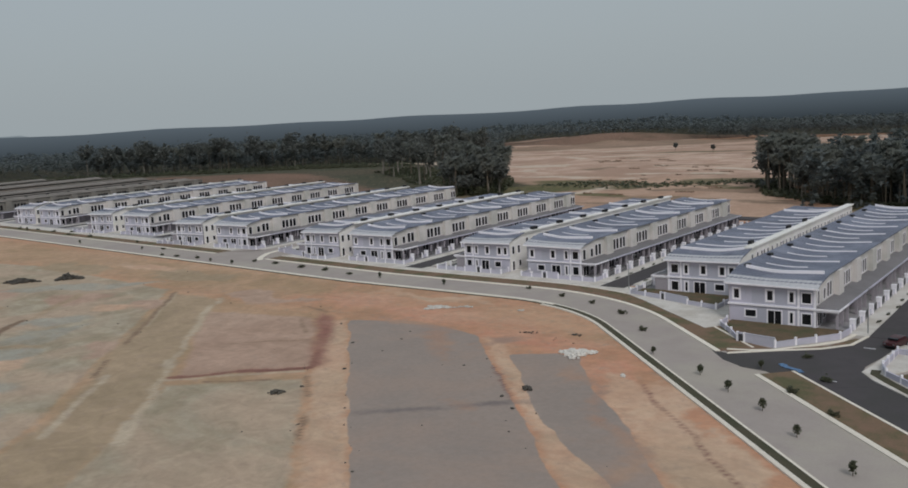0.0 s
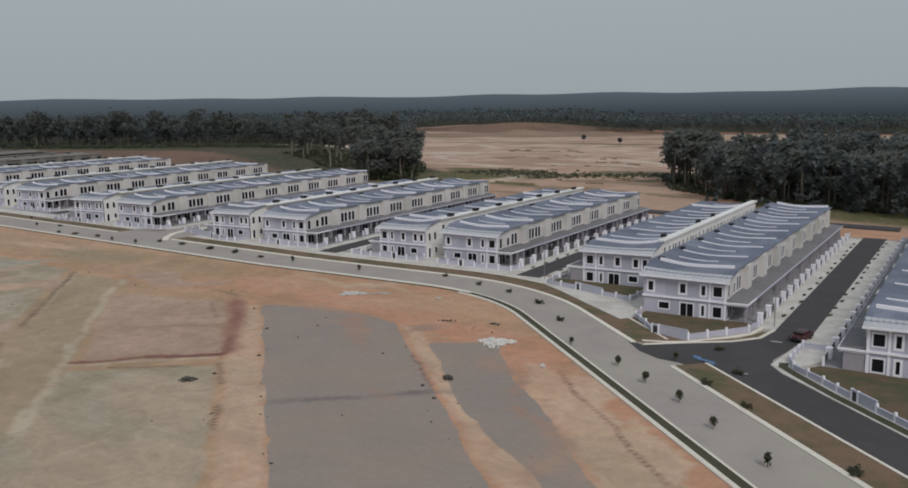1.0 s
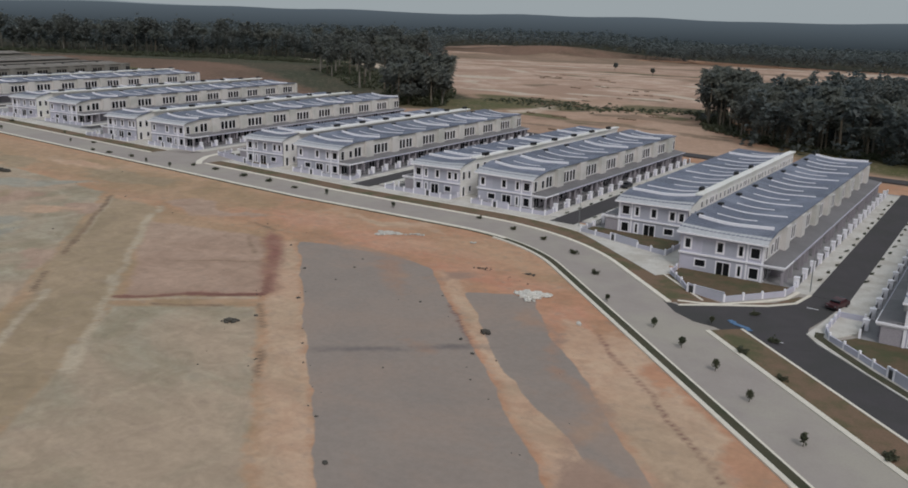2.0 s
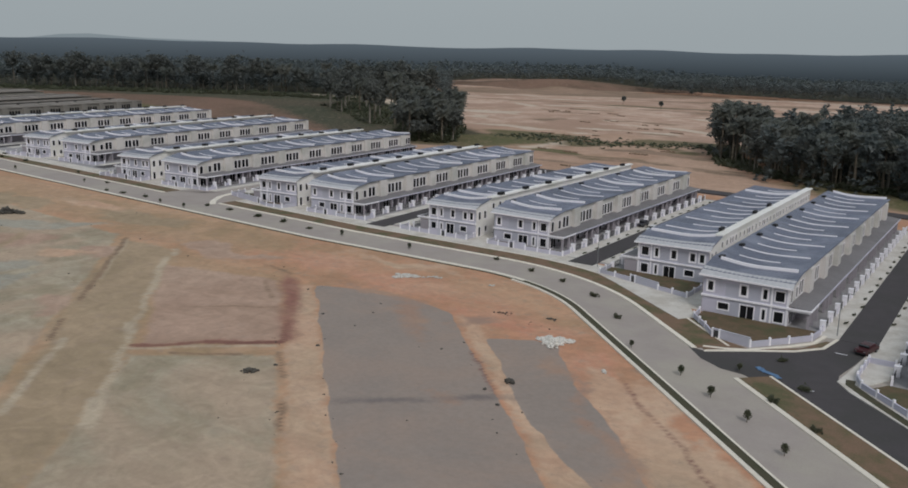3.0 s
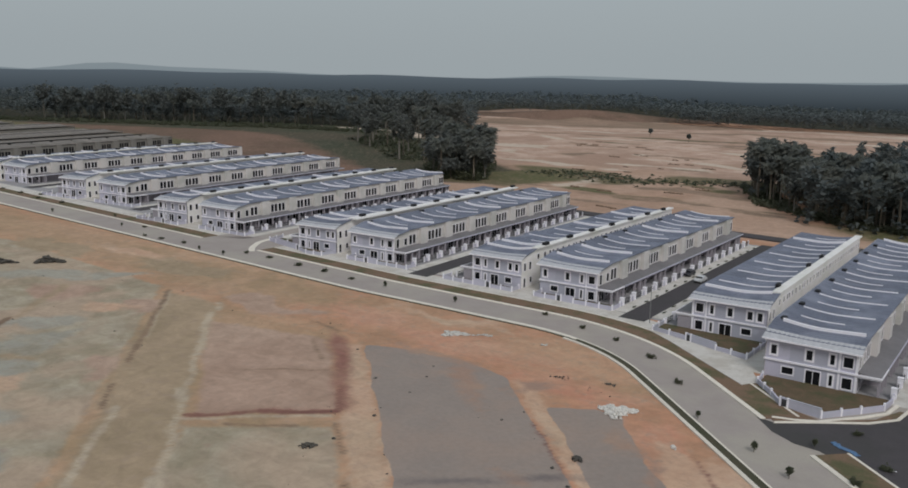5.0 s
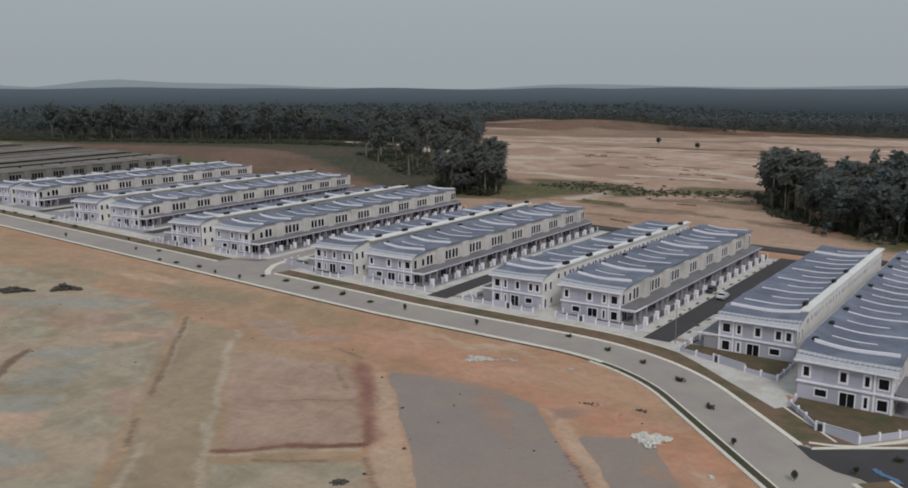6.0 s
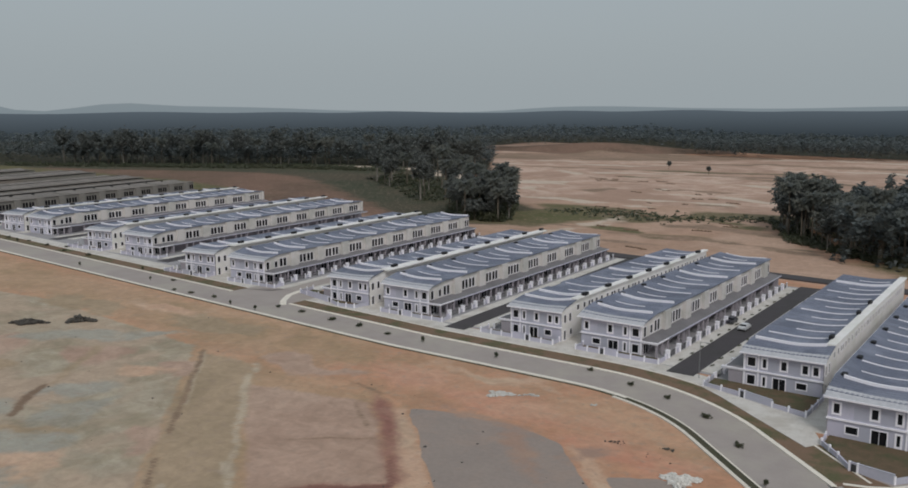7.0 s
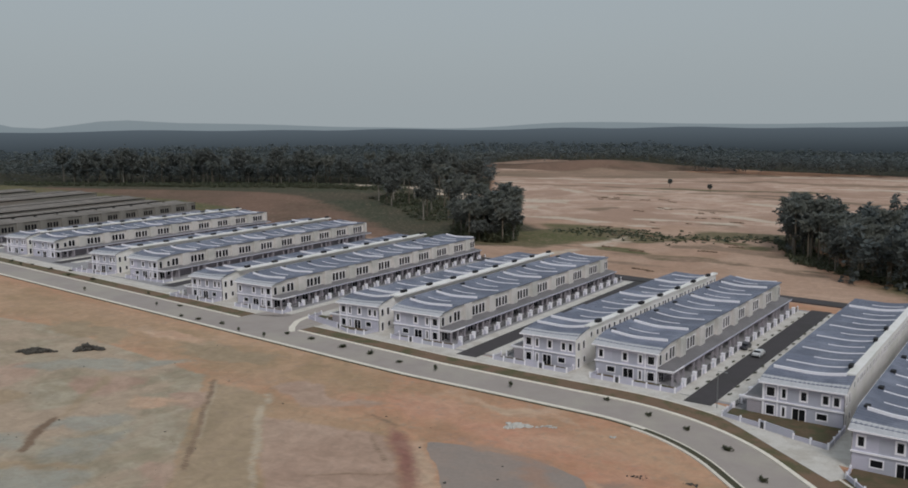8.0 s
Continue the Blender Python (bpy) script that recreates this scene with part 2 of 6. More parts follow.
PORCH = mat("grey_porch_roof", (0.25, 0.238, 0.25), 0.7, (0.205, 0.195, 0.205), scale=0.5, fine=5.0, amount=0.6, bump=0.2, vary=0.08)
OLDWALL = mat("bare_grey_concrete_wall", (0.29, 0.275, 0.25), 0.85, (0.24, 0.228, 0.208), scale=0.5, fine=6.0, amount=0.7, bump=0.1)
OLDROOF = mat("brown_grey_roof", (0.27, 0.245, 0.225), 0.8, (0.225, 0.205, 0.19), scale=0.4, fine=4.0, amount=0.7, bump=0.3, vary=0.1)
PLUM = mat("mauve_grey_plaster", (0.46, 0.425, 0.47), 0.8, (0.40, 0.37, 0.41), scale=0.6, fine=6.0, amount=0.5, bump=0.1)
TANK = mat("dark_roof_hatch", (0.016, 0.016, 0.018), 0.7, (0.022, 0.022, 0.025), scale=1.0, amount=0.5, bump=0.05)
BARK = mat("bark", (0.20, 0.17, 0.13), 0.95, (0.13, 0.11, 0.085), scale=2.0, fine=8.0, amount=0.8, bump=0.6)
PALEBARK = mat("pale_bark", (0.28, 0.26, 0.225), 0.95, (0.20, 0.18, 0.155), scale=2.0, fine=8.0, amount=0.8, bump=0.6)
LEAF = foliage("dark_leaves", (0.115, 0.122, 0.104), (0.098, 0.106, 0.092), (0.120, 0.124, 0.100))
PALMLEAF = foliage("palm_fronds", (0.110, 0.118, 0.096), (0.094, 0.104, 0.084), (0.120, 0.120, 0.094), 0.15)
SHRUB = foliage("shrub_leaves", (0.105, 0.120, 0.068), (0.088, 0.100, 0.056), (0.115, 0.115, 0.066), 0.0)
# bluer than the other leaves: haze of the distance mixed into the colour
WOODS = foliage("far_woods_hazed_leaves", (0.094, 0.112, 0.108), (0.082, 0.100, 0.098), (0.104, 0.118, 0.106), 0.18)
RUBBLE = mat("pale_rubble", (0.74, 0.72, 0.68), 0.9, (0.55, 0.52, 0.48), scale=2.0, fine=6.0, amount=0.8, bump=0.5, vary=0.15)
BANK = mat("pushed_earth", (0.27, 0.185, 0.13), 0.95, (0.21, 0.145, 0.10), scale=0.8, fine=3.0, amount=0.8, bump=0.6)
SPOIL = mat("dark_spoil", (0.07, 0.065, 0.06), 0.95, (0.11, 0.10, 0.085), scale=0.8, fine=3.0, amount=0.8, bump=0.6)
CARWHITE = mat("white_car_paint", (0.75, 0.76, 0.78), 0.3, (0.72, 0.73, 0.75), bump=0.0, spec=0.5)
CARDARK = mat("dark_car_paint", (0.03, 0.03, 0.04), 0.3, (0.04, 0.04, 0.05), bump=0.0, spec=0.5)
CARRED = mat("red_car_paint", (0.06, 0.012, 0.016), 0.4, (0.07, 0.014, 0.018), bump=0.0, spec=0.5)
TYRE = mat("tyre_rubber", (0.02, 0.02, 0.02), 0.9, (0.03, 0.03, 0.03), bump=0.1)
METAL = mat("galvanised_steel", (0.45, 0.46, 0.47), 0.45, (0.38, 0.39, 0.40), metal=0.8, bump=0.05)
TARP = mat("faded_blue_sheet", (0.13, 0.24, 0.42), 0.6, (0.10, 0.19, 0.34), scale=1.5, bump=0.1)
GATE = mat("dark_gate_metal", (0.05, 0.05, 0.055), 0.5, (0.07, 0.07, 0.075), bump=0.05)
GLASS = bpy.data.materials.new("dark_window_glass")
GLASS.use_nodes = True
gb = GLASS.node_tree.nodes["Principled BSDF"]
gb.inputs["Base Color"].default_value = (0.012, 0.013, 0.016, 1)
gb.inputs["Roughness"].default_value = 0.2
gb.inputs["Specular IOR Level"].default_value = 0.3
# backdrop colours with the haze of the distance put into their glow
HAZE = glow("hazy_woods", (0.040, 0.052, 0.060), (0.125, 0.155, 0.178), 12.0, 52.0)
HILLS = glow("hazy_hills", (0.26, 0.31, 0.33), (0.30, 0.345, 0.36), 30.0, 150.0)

# ---- mesh helpers ----


def gz(x):
    """The site falls gently to the east."""
    return -0.0085 * max(-420.0, min(140.0, x))


def link(name, bm, material, parent=None, label="", smooth=False):
    me = bpy.data.meshes.new(name)
    bmesh.ops.recalc_face_normals(bm, faces=bm.faces)
    bm.to_mesh(me)
    bm.free()
    me.materials.append(material)
    if smooth:
        for p in me.polygons:
            p.use_smooth = True
    ob = new(name, me)
    if parent is not None:
        ob.parent = parent
    if label:
        tagged(ob, label)
    return ob


def part(name, bm, material, parent, label="", smooth=False):
    return link(name, bm, material, parent, label, smooth)


def soft_shade(ob):
    for p in ob.data.polygons:
        p.use_smooth = True
    return ob


def raw(name, verts, faces, material, parent=None):
    me = bpy.data.meshes.new(name)
    me.from_pydata(verts, [], faces)
    me.update()
    me.materials.append(material)
    ob = new(name, me)
    if parent is not None:
        ob.parent = parent
    return ob


def box(bm, x0, x1, y0, y1, z0, z1, bevel=0.0):
    r = bmesh.ops.create_cube(bm, size=1.0)
    for v in r["verts"]:
        v.co = Vector(((x0 + x1) / 2 + v.co.x * (x1 - x0), (y0 + y1) / 2 + v.co.y * (y1 - y0), (z0 + z1) / 2 + v.co.z * (z1 - z0)))
    if bevel:
        es = list({e for v in r["verts"] for e in v.link_edges})
        bmesh.ops.bevel(bm, geom=es, offset=bevel, segments=1, affect='EDGES')
    return bm


def boxes(*dims, bevel=0.0):
    bm = bmesh.new()
    for d in dims:
        box(bm, *d, bevel=bevel)
    return bm


def panel(bm, o, du, length, z0, z1, holes=(), thick=0.15):
    """An upright wall sheet with thickness from o along du; holes are (a0, a1, b0, b1) that go through it.
    The outer face lies on the line, the thickness is to the left of du."""
    du = Vector((du[0], du[1], 0)).normalized()
    inn = Vector((-du.y, du.x, 0)) * thick
    us = sorted({0.0, length, *[h[0] for h in holes], *[h[1] for h in holes]})
    zs = sorted({z0, z1, *[h[2] for h in holes], *[h[3] for h in holes]})
    o = Vector((o[0], o[1], 0))

    def solid(i, j):
        if i < 0 or j < 0 or i >= len(us) - 1 or j >= len(zs) - 1:
            return False
        a, b = (us[i] + us[i + 1]) / 2, (zs[j] + zs[j + 1]) / 2
        return not any(h[0] < a < h[1] and h[2] < b < h[3] for h in holes)

    def pt(u, z, back):
        return bm.verts.new(o + du * u + Vector((0, 0, z)) + (inn if back else Vector()))

    for i in range(len(us) - 1):
        for j in range(len(zs) - 1):
            if not solid(i, j):
                continue
            u0, u1, a, b = us[i], us[i + 1], zs[j], zs[j + 1]
            bm.faces.new([pt(u0, a, 0), pt(u1, a, 0), pt(u1, b, 0), pt(u0, b, 0)])
            bm.faces.new([pt(u0, a, 1), pt(u0, b, 1), pt(u1, b, 1), pt(u1, a, 1)])
            if not solid(i - 1, j):
                bm.faces.new([pt(u0, a, 0), pt(u0, b, 0), pt(u0, b, 1), pt(u0, a, 1)])
            if not solid(i + 1, j):
                bm.faces.new([pt(u1, a, 0), pt(u1, a, 1), pt(u1, b, 1), pt(u1, b, 0)])
            if not solid(i, j - 1):
                bm.faces.new([pt(u0, a, 0), pt(u0, a, 1), pt(u1, a, 1), pt(u1, a, 0)])
            if not solid(i, j + 1):
                bm.faces.new([pt(u0, b, 0), pt(u1, b, 0), pt(u1, b, 1), pt(u0, b, 1)])
    return bm


def ring_part(name, o, du, hole, material, parent, proud=0.05, w=0.14, depth=0.09):
    """A window: a raised surround with its dark pane as a part of it."""
    du = Vector((du[0], du[1], 0)).normalized()
    out = Vector((du.y, -du.x, 0))
    a0, a1, b0, b1 = hole
    bm = bmesh.new()

    def bar(u0, u1, z0, z1):
        vs = []
        for s in (proud, -0.02):
            for u, z in ((u0, z0), (u1, z0), (u1, z1), (u0, z1)):
                vs.append(bm.verts.new(Vector((o[0], o[1], 0)) + du * u + Vector((0, 0, z)) + out * s))
        for f in ((0, 1, 2, 3), (7, 6, 5, 4), (0, 4, 5, 1), (1, 5, 6, 2), (2, 6, 7, 3), (3, 7, 4, 0)):
            bm.faces.new([vs[k] for k in f])
    bar(a0 - w, a1 + w, b1, b1 + w)
    bar(a0 - w, a1 + w, b0 - w, b0)
    bar(a0 - w, a0, b0, b1)
    bar(a1, a1 + w, b0, b1)
    if a1 - a0 > 1.7:
        m = (a0 + a1) / 2
        bar(m - 0.03, m + 0.03, b0, b1)
    frame_ob = part(name, bm, material, parent)
    bm = bmesh.new()
    vs = []
    for s in (-depth + 0.02, -depth):
        for u, z in ((a0, b0), (a1, b0), (a1, b1), (a0, b1)):
            vs.append(bm.verts.new(Vector((o[0], o[1], 0)) + du * u + Vector((0, 0, z)) + out * s))
    for f in ((0, 1, 2, 3), (7, 6, 5, 4), (0, 4, 5, 1), (1, 5, 6, 2), (2, 6, 7, 3), (3, 7, 4, 0)):
        bm.faces.new([vs[k] for k in f])
    part("pane", bm, GLASS, frame_ob)
    return frame_ob


def slab(name, pts, material, z0, z1, ragged=0.0, step=2.0, seed=0, rim=0.0):
    """A flat piece of ground or paving with the outline pts, laid on the slope of the site, with real edges.
    rim: width over which loose soil thins out beyond the outline."""
    rnd = random.Random(seed)
    line = []
    for i, p in enumerate(pts):
        q = pts[(i + 1) % len(pts)]
        n = max(1, int(math.dist(p, q) / step)) if ragged else 1
        for k in range(n):
            f = k / n
            x, y = p[0] + (q[0] - p[0]) * f, p[1] + (q[1] - p[1]) * f
            if ragged:
                x += rnd.uniform(-1, 1) * ragged * 0.3 + ragged * noise.noise((x * 0.13, y * 0.13, seed))
                y += rnd.uniform(-1, 1) * ragged * 0.3 + ragged * noise.noise((x * 0.13, y * 0.13, seed + 7.7))
            line.append((x, y))
    area = sum(a[0] * b[1] - b[0] * a[1] for a, b in zip(line, line[1:] + line[:1]))
    bm = bmesh.new()
    edge = bm.verts.layers.float.new("edge")
    top = [bm.verts.new((x, y, gz(x) + z1)) for x, y in line]
    for v in top:
        v[edge] = 1.0
    low = []
    for i, (x, y) in enumerate(line):
        if rim:
            a, b = line[i - 1], line[(i + 1) % len(line)]
            t = Vector((b[0] - a[0], b[1] - a[1])).normalized() * (1 if area > 0 else -1)
            x, y = x + t.y * rim, y - t.x * rim
        v = bm.verts.new((x, y, gz(x) + (z1 if rim else z0)))
        v[edge] = 0.0 if rim else 1.0
        low.append(v)
    f = bm.faces.new(top)
    for i in range(len(line)):
        j = (i + 1) % len(line)
        bm.faces.new([top[i], low[i], low[j], top[j]])
    bmesh.ops.triangulate(bm, faces=[f])
    return link(name, bm, material)


def ribbon(name, line, left, right, material, z0, z1):
    """A strip along a line of (x, y, half_width_scale); left and right are offsets from the line (left positive)."""
    verts, faces = [], []
    n = len(line)
    for i, (x, y, h) in enumerate(line):
        a, b = line[max(i - 1, 0)], line[min(i + 1, n - 1)]
        t = Vector((b[0] - a[0], b[1] - a[1])).normalized()
        nx, ny = -t.y, t.x
        for off in (left(h), right(h)):
            px, py = x + nx * off, y + ny * off
            verts += [(px, py, gz(px) + z1), (px, py, gz(px) + z0)]
    for i in range(n - 1):
        a, b = 4 * i, 4 * i + 4
        faces += [(a, b, b + 2, a + 2), (a, a + 1, b + 1, b), (a + 2, b + 2, b + 3, a + 3)]
    faces += [(0, 2, 3, 1), (4 * n - 4, 4 * n - 3, 4 * n - 1, 4 * n - 2)]
    return raw(name, verts, faces, material)

# ---- ground ----


def steps(stops):
    """Coordinates from (start, end, spacing) runs."""
    out = []
    for a, b, s in stops:
        k = max(1, round((b - a) / s))
        out += [a + (b - a) * i / k for i in range(k)]
    return out + [stops[-1][1]]


def rough_ground(x, y):
    """A low bare hill beyond the clearing and a slow rise of the land to the north-west; the site itself is graded level."""
    u, v = 0.87 * (x + 368) + 0.49 * (y - 722), 0.87 * (y - 722) - 0.49 * (x + 368)
    rise = min(1.0, max(0.0, (math.hypot(x, y) - 700) / 350)) if x < -250 else 0.0
    return 9.5 * math.exp(-(u / 92) ** 2 - (v / 52) ** 2) + 9.0 * rise * rise * min(1.0, (-250 - x) / 200)


# kinds of soil, each with its outlines: the levelled lots, tracks and hardstandings of the site
NEAR_SOIL = {
    "tan": [[(-120, -42), (-72, -44), (-30, -46), (-8, -70), (30, -108), (44, -126), (10, -160), (-130, -160)], [(-320, -12), (-62, -18), (-40, -30), (-56, -44), (-84, -46), (-150, -40), (-320, -60)]],
    "lot": [[(-300, -60), (-150, -40), (-84, -46), (-54, -75), (-33, -96), (-19, -110), (0, -140), (-60, -260), (-300, -260)],
            [(-19.5, -90.5), (-4.4, -78.2), (16, -98.6), (40, -124), (22, -142), (-8, -104.5)]],
    "pink": [[(-57, -56), (-31.5, -50.5), (-7.4, -73.6), (-21.5, -86.5), (-43, -68)]],
    "track": [[(-80, -47.5), (-64, -47.5), (-56.5, -54.6), (-43, -69), (-22.7, -87.5), (-10.1, -101.6), (12, -130), (0, -140), (-19.4, -107), (-32.2, -94), (-53.2, -73.5)],
              [(-84.4, -78.4), (-82.4, -79.6), (-97.5, -59), (-100.5, -57), (-101.5, -58)], [(-80.8, -45), (-78.8, -46.8), (-53, -72.2), (-32.6, -92.8), (-33.8, -94.4), (-54.4, -74.2)]],
    "pale": [[(31, -54), (45, -64), (60, -81), (72, -96), (64, -97), (47, -77.5), (36, -66)], [(-27, -50.5), (-24.2, -49.4), (-5.1, -68.4), (8.4, -82.5), (21.6, -95.6), (40, -114), (42, -124), (20.8, -102.4), (7, -87.8), (-5.8, -75)],
             [(4.6, -47.0), (14.8, -57.9), (28.2, -71.8), (35.2, -79.2), (41.6, -86.2), (52.5, -97.5), (61, -106), (66, -101), (55, -91), (45.5, -83.0), (37.6, -76.0), (29.8, -69.0), (22, -61.5), (15, -54), (9.5, -48.8)]],
    "red": [[(-33.8, -46.8), (-28.2, -48.6), (-24.2, -52.4), (-16.0, -62.0), (-6.6, -72.4), (-7.6, -74.2), (-14.4, -67.4), (-19.4, -61.8), (-28.4, -53.0)], [(-6.8, -73.0), (-7.6, -74.4), (-12, -78.4), (-22.6, -87.6), (-22.4, -87.0), (-14.3, -78.6)]],
    "slab": [[(-24, -48.8), (-18.5, -46.2), (-10.4, -45.6), (-4.5, -44.8), (4.1, -47.8), (14.2, -58.3), (27.6, -72.2), (34.6, -79.6), (41, -86.6), (52, -98), (66, -112), (50, -128),
              (34.6, -108.8), (21.6, -95.1), (8.4, -82.1), (-5.1, -68)],
             [(15.2, -54.4), (20.1, -50.6), (24.2, -50.4), (28, -56), (33, -62.8), (40.3, -69.8), (48.9, -80.5), (58, -91), (72, -106), (66, -108), (57, -95), (46, -85.4), (34.9, -77.1), (28.6, -69.9), (22.3, -62.7)]],
}
# ruts and thin ditches: two ends and the half width
LINES = {
    "rut": ((-80.3, -46.5, -62, -64.5, 0.5), (-62, -64.5, -47, -79.5, 0.45), (-40, -86.5, -33.4, -93.1, 0.4), (-84.9, -78.8, -74.7, -90.1, 0.8), (-16.1, -86.7, -7.9, -80.9, 0.3), (-40, -44, -33, -46.5, 0.4),
            (-24, -60, -33, -52, 0.25), (-30, -70, -20, -62, 0.25), (-4.6, -77, 2, -83.6, 0.3), (8, -89.6, 13, -94.8, 0.35)),
    "gash": ((37, -57.6, 50.4, -72, 0.2), (50.4, -72, 63, -86.6, 0.22), (-22.6, -87.4, -15, -80.6, 0.45), (-15, -80.6, -7.4, -74.1, 0.6), (-7.3, -74.1, -13, -67.6, 0.45), (16, -60.4, 26.8, -71.3, 0.2)),
    "pale": ((36, -58, 50, -73, 0.45), (50, -73, 64, -89, 0.5)),
    "chalk": ((-78.6, -47.6, -56, -69.6, 0.4), (-32, -91.6, -14.2, -111, 0.5), (-59.5, -53, -40, -72, 0.6), (-40, -72, -22.1, -89.6, 0.4), (-63.9, -46.7, -60, -51, 0.6), (-22.1, -89.6, -3.6, -107.1, 0.5),
              (-31, -81.6, -27, -84.6, 0.7), (-10, -101.5, -5, -107, 0.9), (-22, -88.4, -7, -75.6, 0.4)),
}
# blotches: centre, reach along x and y
BLOTS = {
    "tan": ((12, -35, 8, 2.4), (4, -29, 9, 2), (-60, -27, 16, 2), (26, -38, 5, 3)),
    "orange": ((-8, -38, 16, 5), (8, -46, 7, 5), (-40, -34, 16, 5), (20, -44, 6, 4), (34, -60, 5, 7), (-70, -32, 17, 4), (60, -90, 6, 7), (24, -56, 4, 4), (40, -68, 5, 7)),
    "pale": ((-22, -27, 12, 1.6), (44, -62, 4, 7), (56, -78, 4, 8), (-118, -28, 14, 3), (-78, -62, 6, 3), (-55, -100, 6, 6), (-12, -60, 2.2, 1.5, -45), (6, -80, 4, 2, -45), (14, -90, 5, 2, -45)),
    "track": ((-95, -32, 14, 5), (-140, -38, 16, 6), (-110, -80, 9, 7), (-66, -96, 6, 8)),
    "pink": ((-55, -42, 11, 4), (-90, -100, 12, 8), (-120, -68, 9, 5), (-96, -62, 8, 5, -40), (-72, -58, 7, 3, -45), (-47, -84, 5, 3, -45)),
    "wet": ((-112, -55, 11, 3.2, 38), (-100, -45, 7, 3, 36), (-118, -62, 7, 2.5, 38), (-69, -82, 5, 6), (-79, -76, 4, 6), (-62, -95, 6, 5), (-46, -104, 7, 4), (-86, -92, 9, 6), (-30, -112, 6, 5)),
    "spill": ((-12, -45.6, 8, 1.3), (-2, -50, 5, 1.6, -45), (4, -55, 6, 1.6, -46), (7, -49.5, 2, 3), (39, -74, 3, 1.6, -40), (46, -84, 1.4, 5, 40), (33, -65, 1.0, 4, 40), (54, -93, 4, 5, 40), (44, -78, 1.3, 4, 40), (60, -99, 4, 5, 40), (28, -60, 1, 2.5, 40), (24, -78, 1.5, 1)),
    "damp": ((17, -81.6, 4.2, 0.6, 41), (25, -74.2, 3.2, 0.55, 40)),
}
FAR_SOIL = {
    "earth": [[(-340, 128), (-200, 118), (-110, 110), (-30, 104), (20, 100), (75, 98), (50, 122), (0, 145), (-30, 200), (-60, 262), (-96, 275), (-150, 262), (-190, 220), (-240, 190), (-330, 200), (-420, 200)]],
    "russet": [[(-700, 205), (-520, 262), (-430, 304), (-385, 290), (-316, 262), (-262, 222), (-235, 196), (-196, 166), (-190, 140), (-260, 148), (-340, 150), (-420, 160), (-520, 150), (-700, 110)]],
    "verdure": [[(-700, 240), (-640, 266), (-455, 362), (-362, 374), (-330, 352), (-282, 322), (-196, 236), (-150, 214), (-120, 188), (-122, 158), (-150, 147), (-190, 150), (-236, 182), (-274, 206), (-316, 240), (-380, 276), (-440, 292), (-520, 262), (-700, 205)]],
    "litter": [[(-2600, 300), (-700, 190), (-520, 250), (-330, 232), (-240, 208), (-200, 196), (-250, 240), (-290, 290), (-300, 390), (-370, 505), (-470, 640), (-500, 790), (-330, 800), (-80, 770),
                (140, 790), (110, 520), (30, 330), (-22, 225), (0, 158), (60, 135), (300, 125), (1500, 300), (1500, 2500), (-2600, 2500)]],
    "bright_sand": [[(-108.5, 140), (-103.5, 140), (-101.5, 226), (-106.5, 226)], [(-452, 366), (-400, 372), (-362, 379), (-332, 357), (-284, 326), (-262, 322), (-276, 346), (-330, 377), (-364, 399), (-402, 390), (-454, 382)]],
    "sand": [[(-330, 235), (-240, 205), (-190, 215), (-150, 262), (-120, 258), (-96, 268), (-56, 255), (-20, 215), (40, 330), (120, 520), (140, 770), (-80, 760), (-160, 715), (-260, 695), (-300, 770),
              (-440, 830), (-520, 800), (-500, 640), (-370, 505), (-290, 380), (-280, 290)]],
    "scrub": [[(-150, 214), (-165, 152), (-122, 154), (-108, 190), (-84, 214), (-92, 226), (-120, 240), (-165, 236)],
              [(-82, 226), (-40, 234), (-24, 224), (-14, 205), (0, 205), (-20, 252), (-45, 258), (-84, 248)],
              [(40, 116), (80, 104), (180, 104), (300, 110), (300, 140), (60, 140), (20, 152), (6, 142)],
              [(-700, 40), (-470, 80), (-390, 130), (-340, 190), (-420, 205), (-720, 230)]],
}
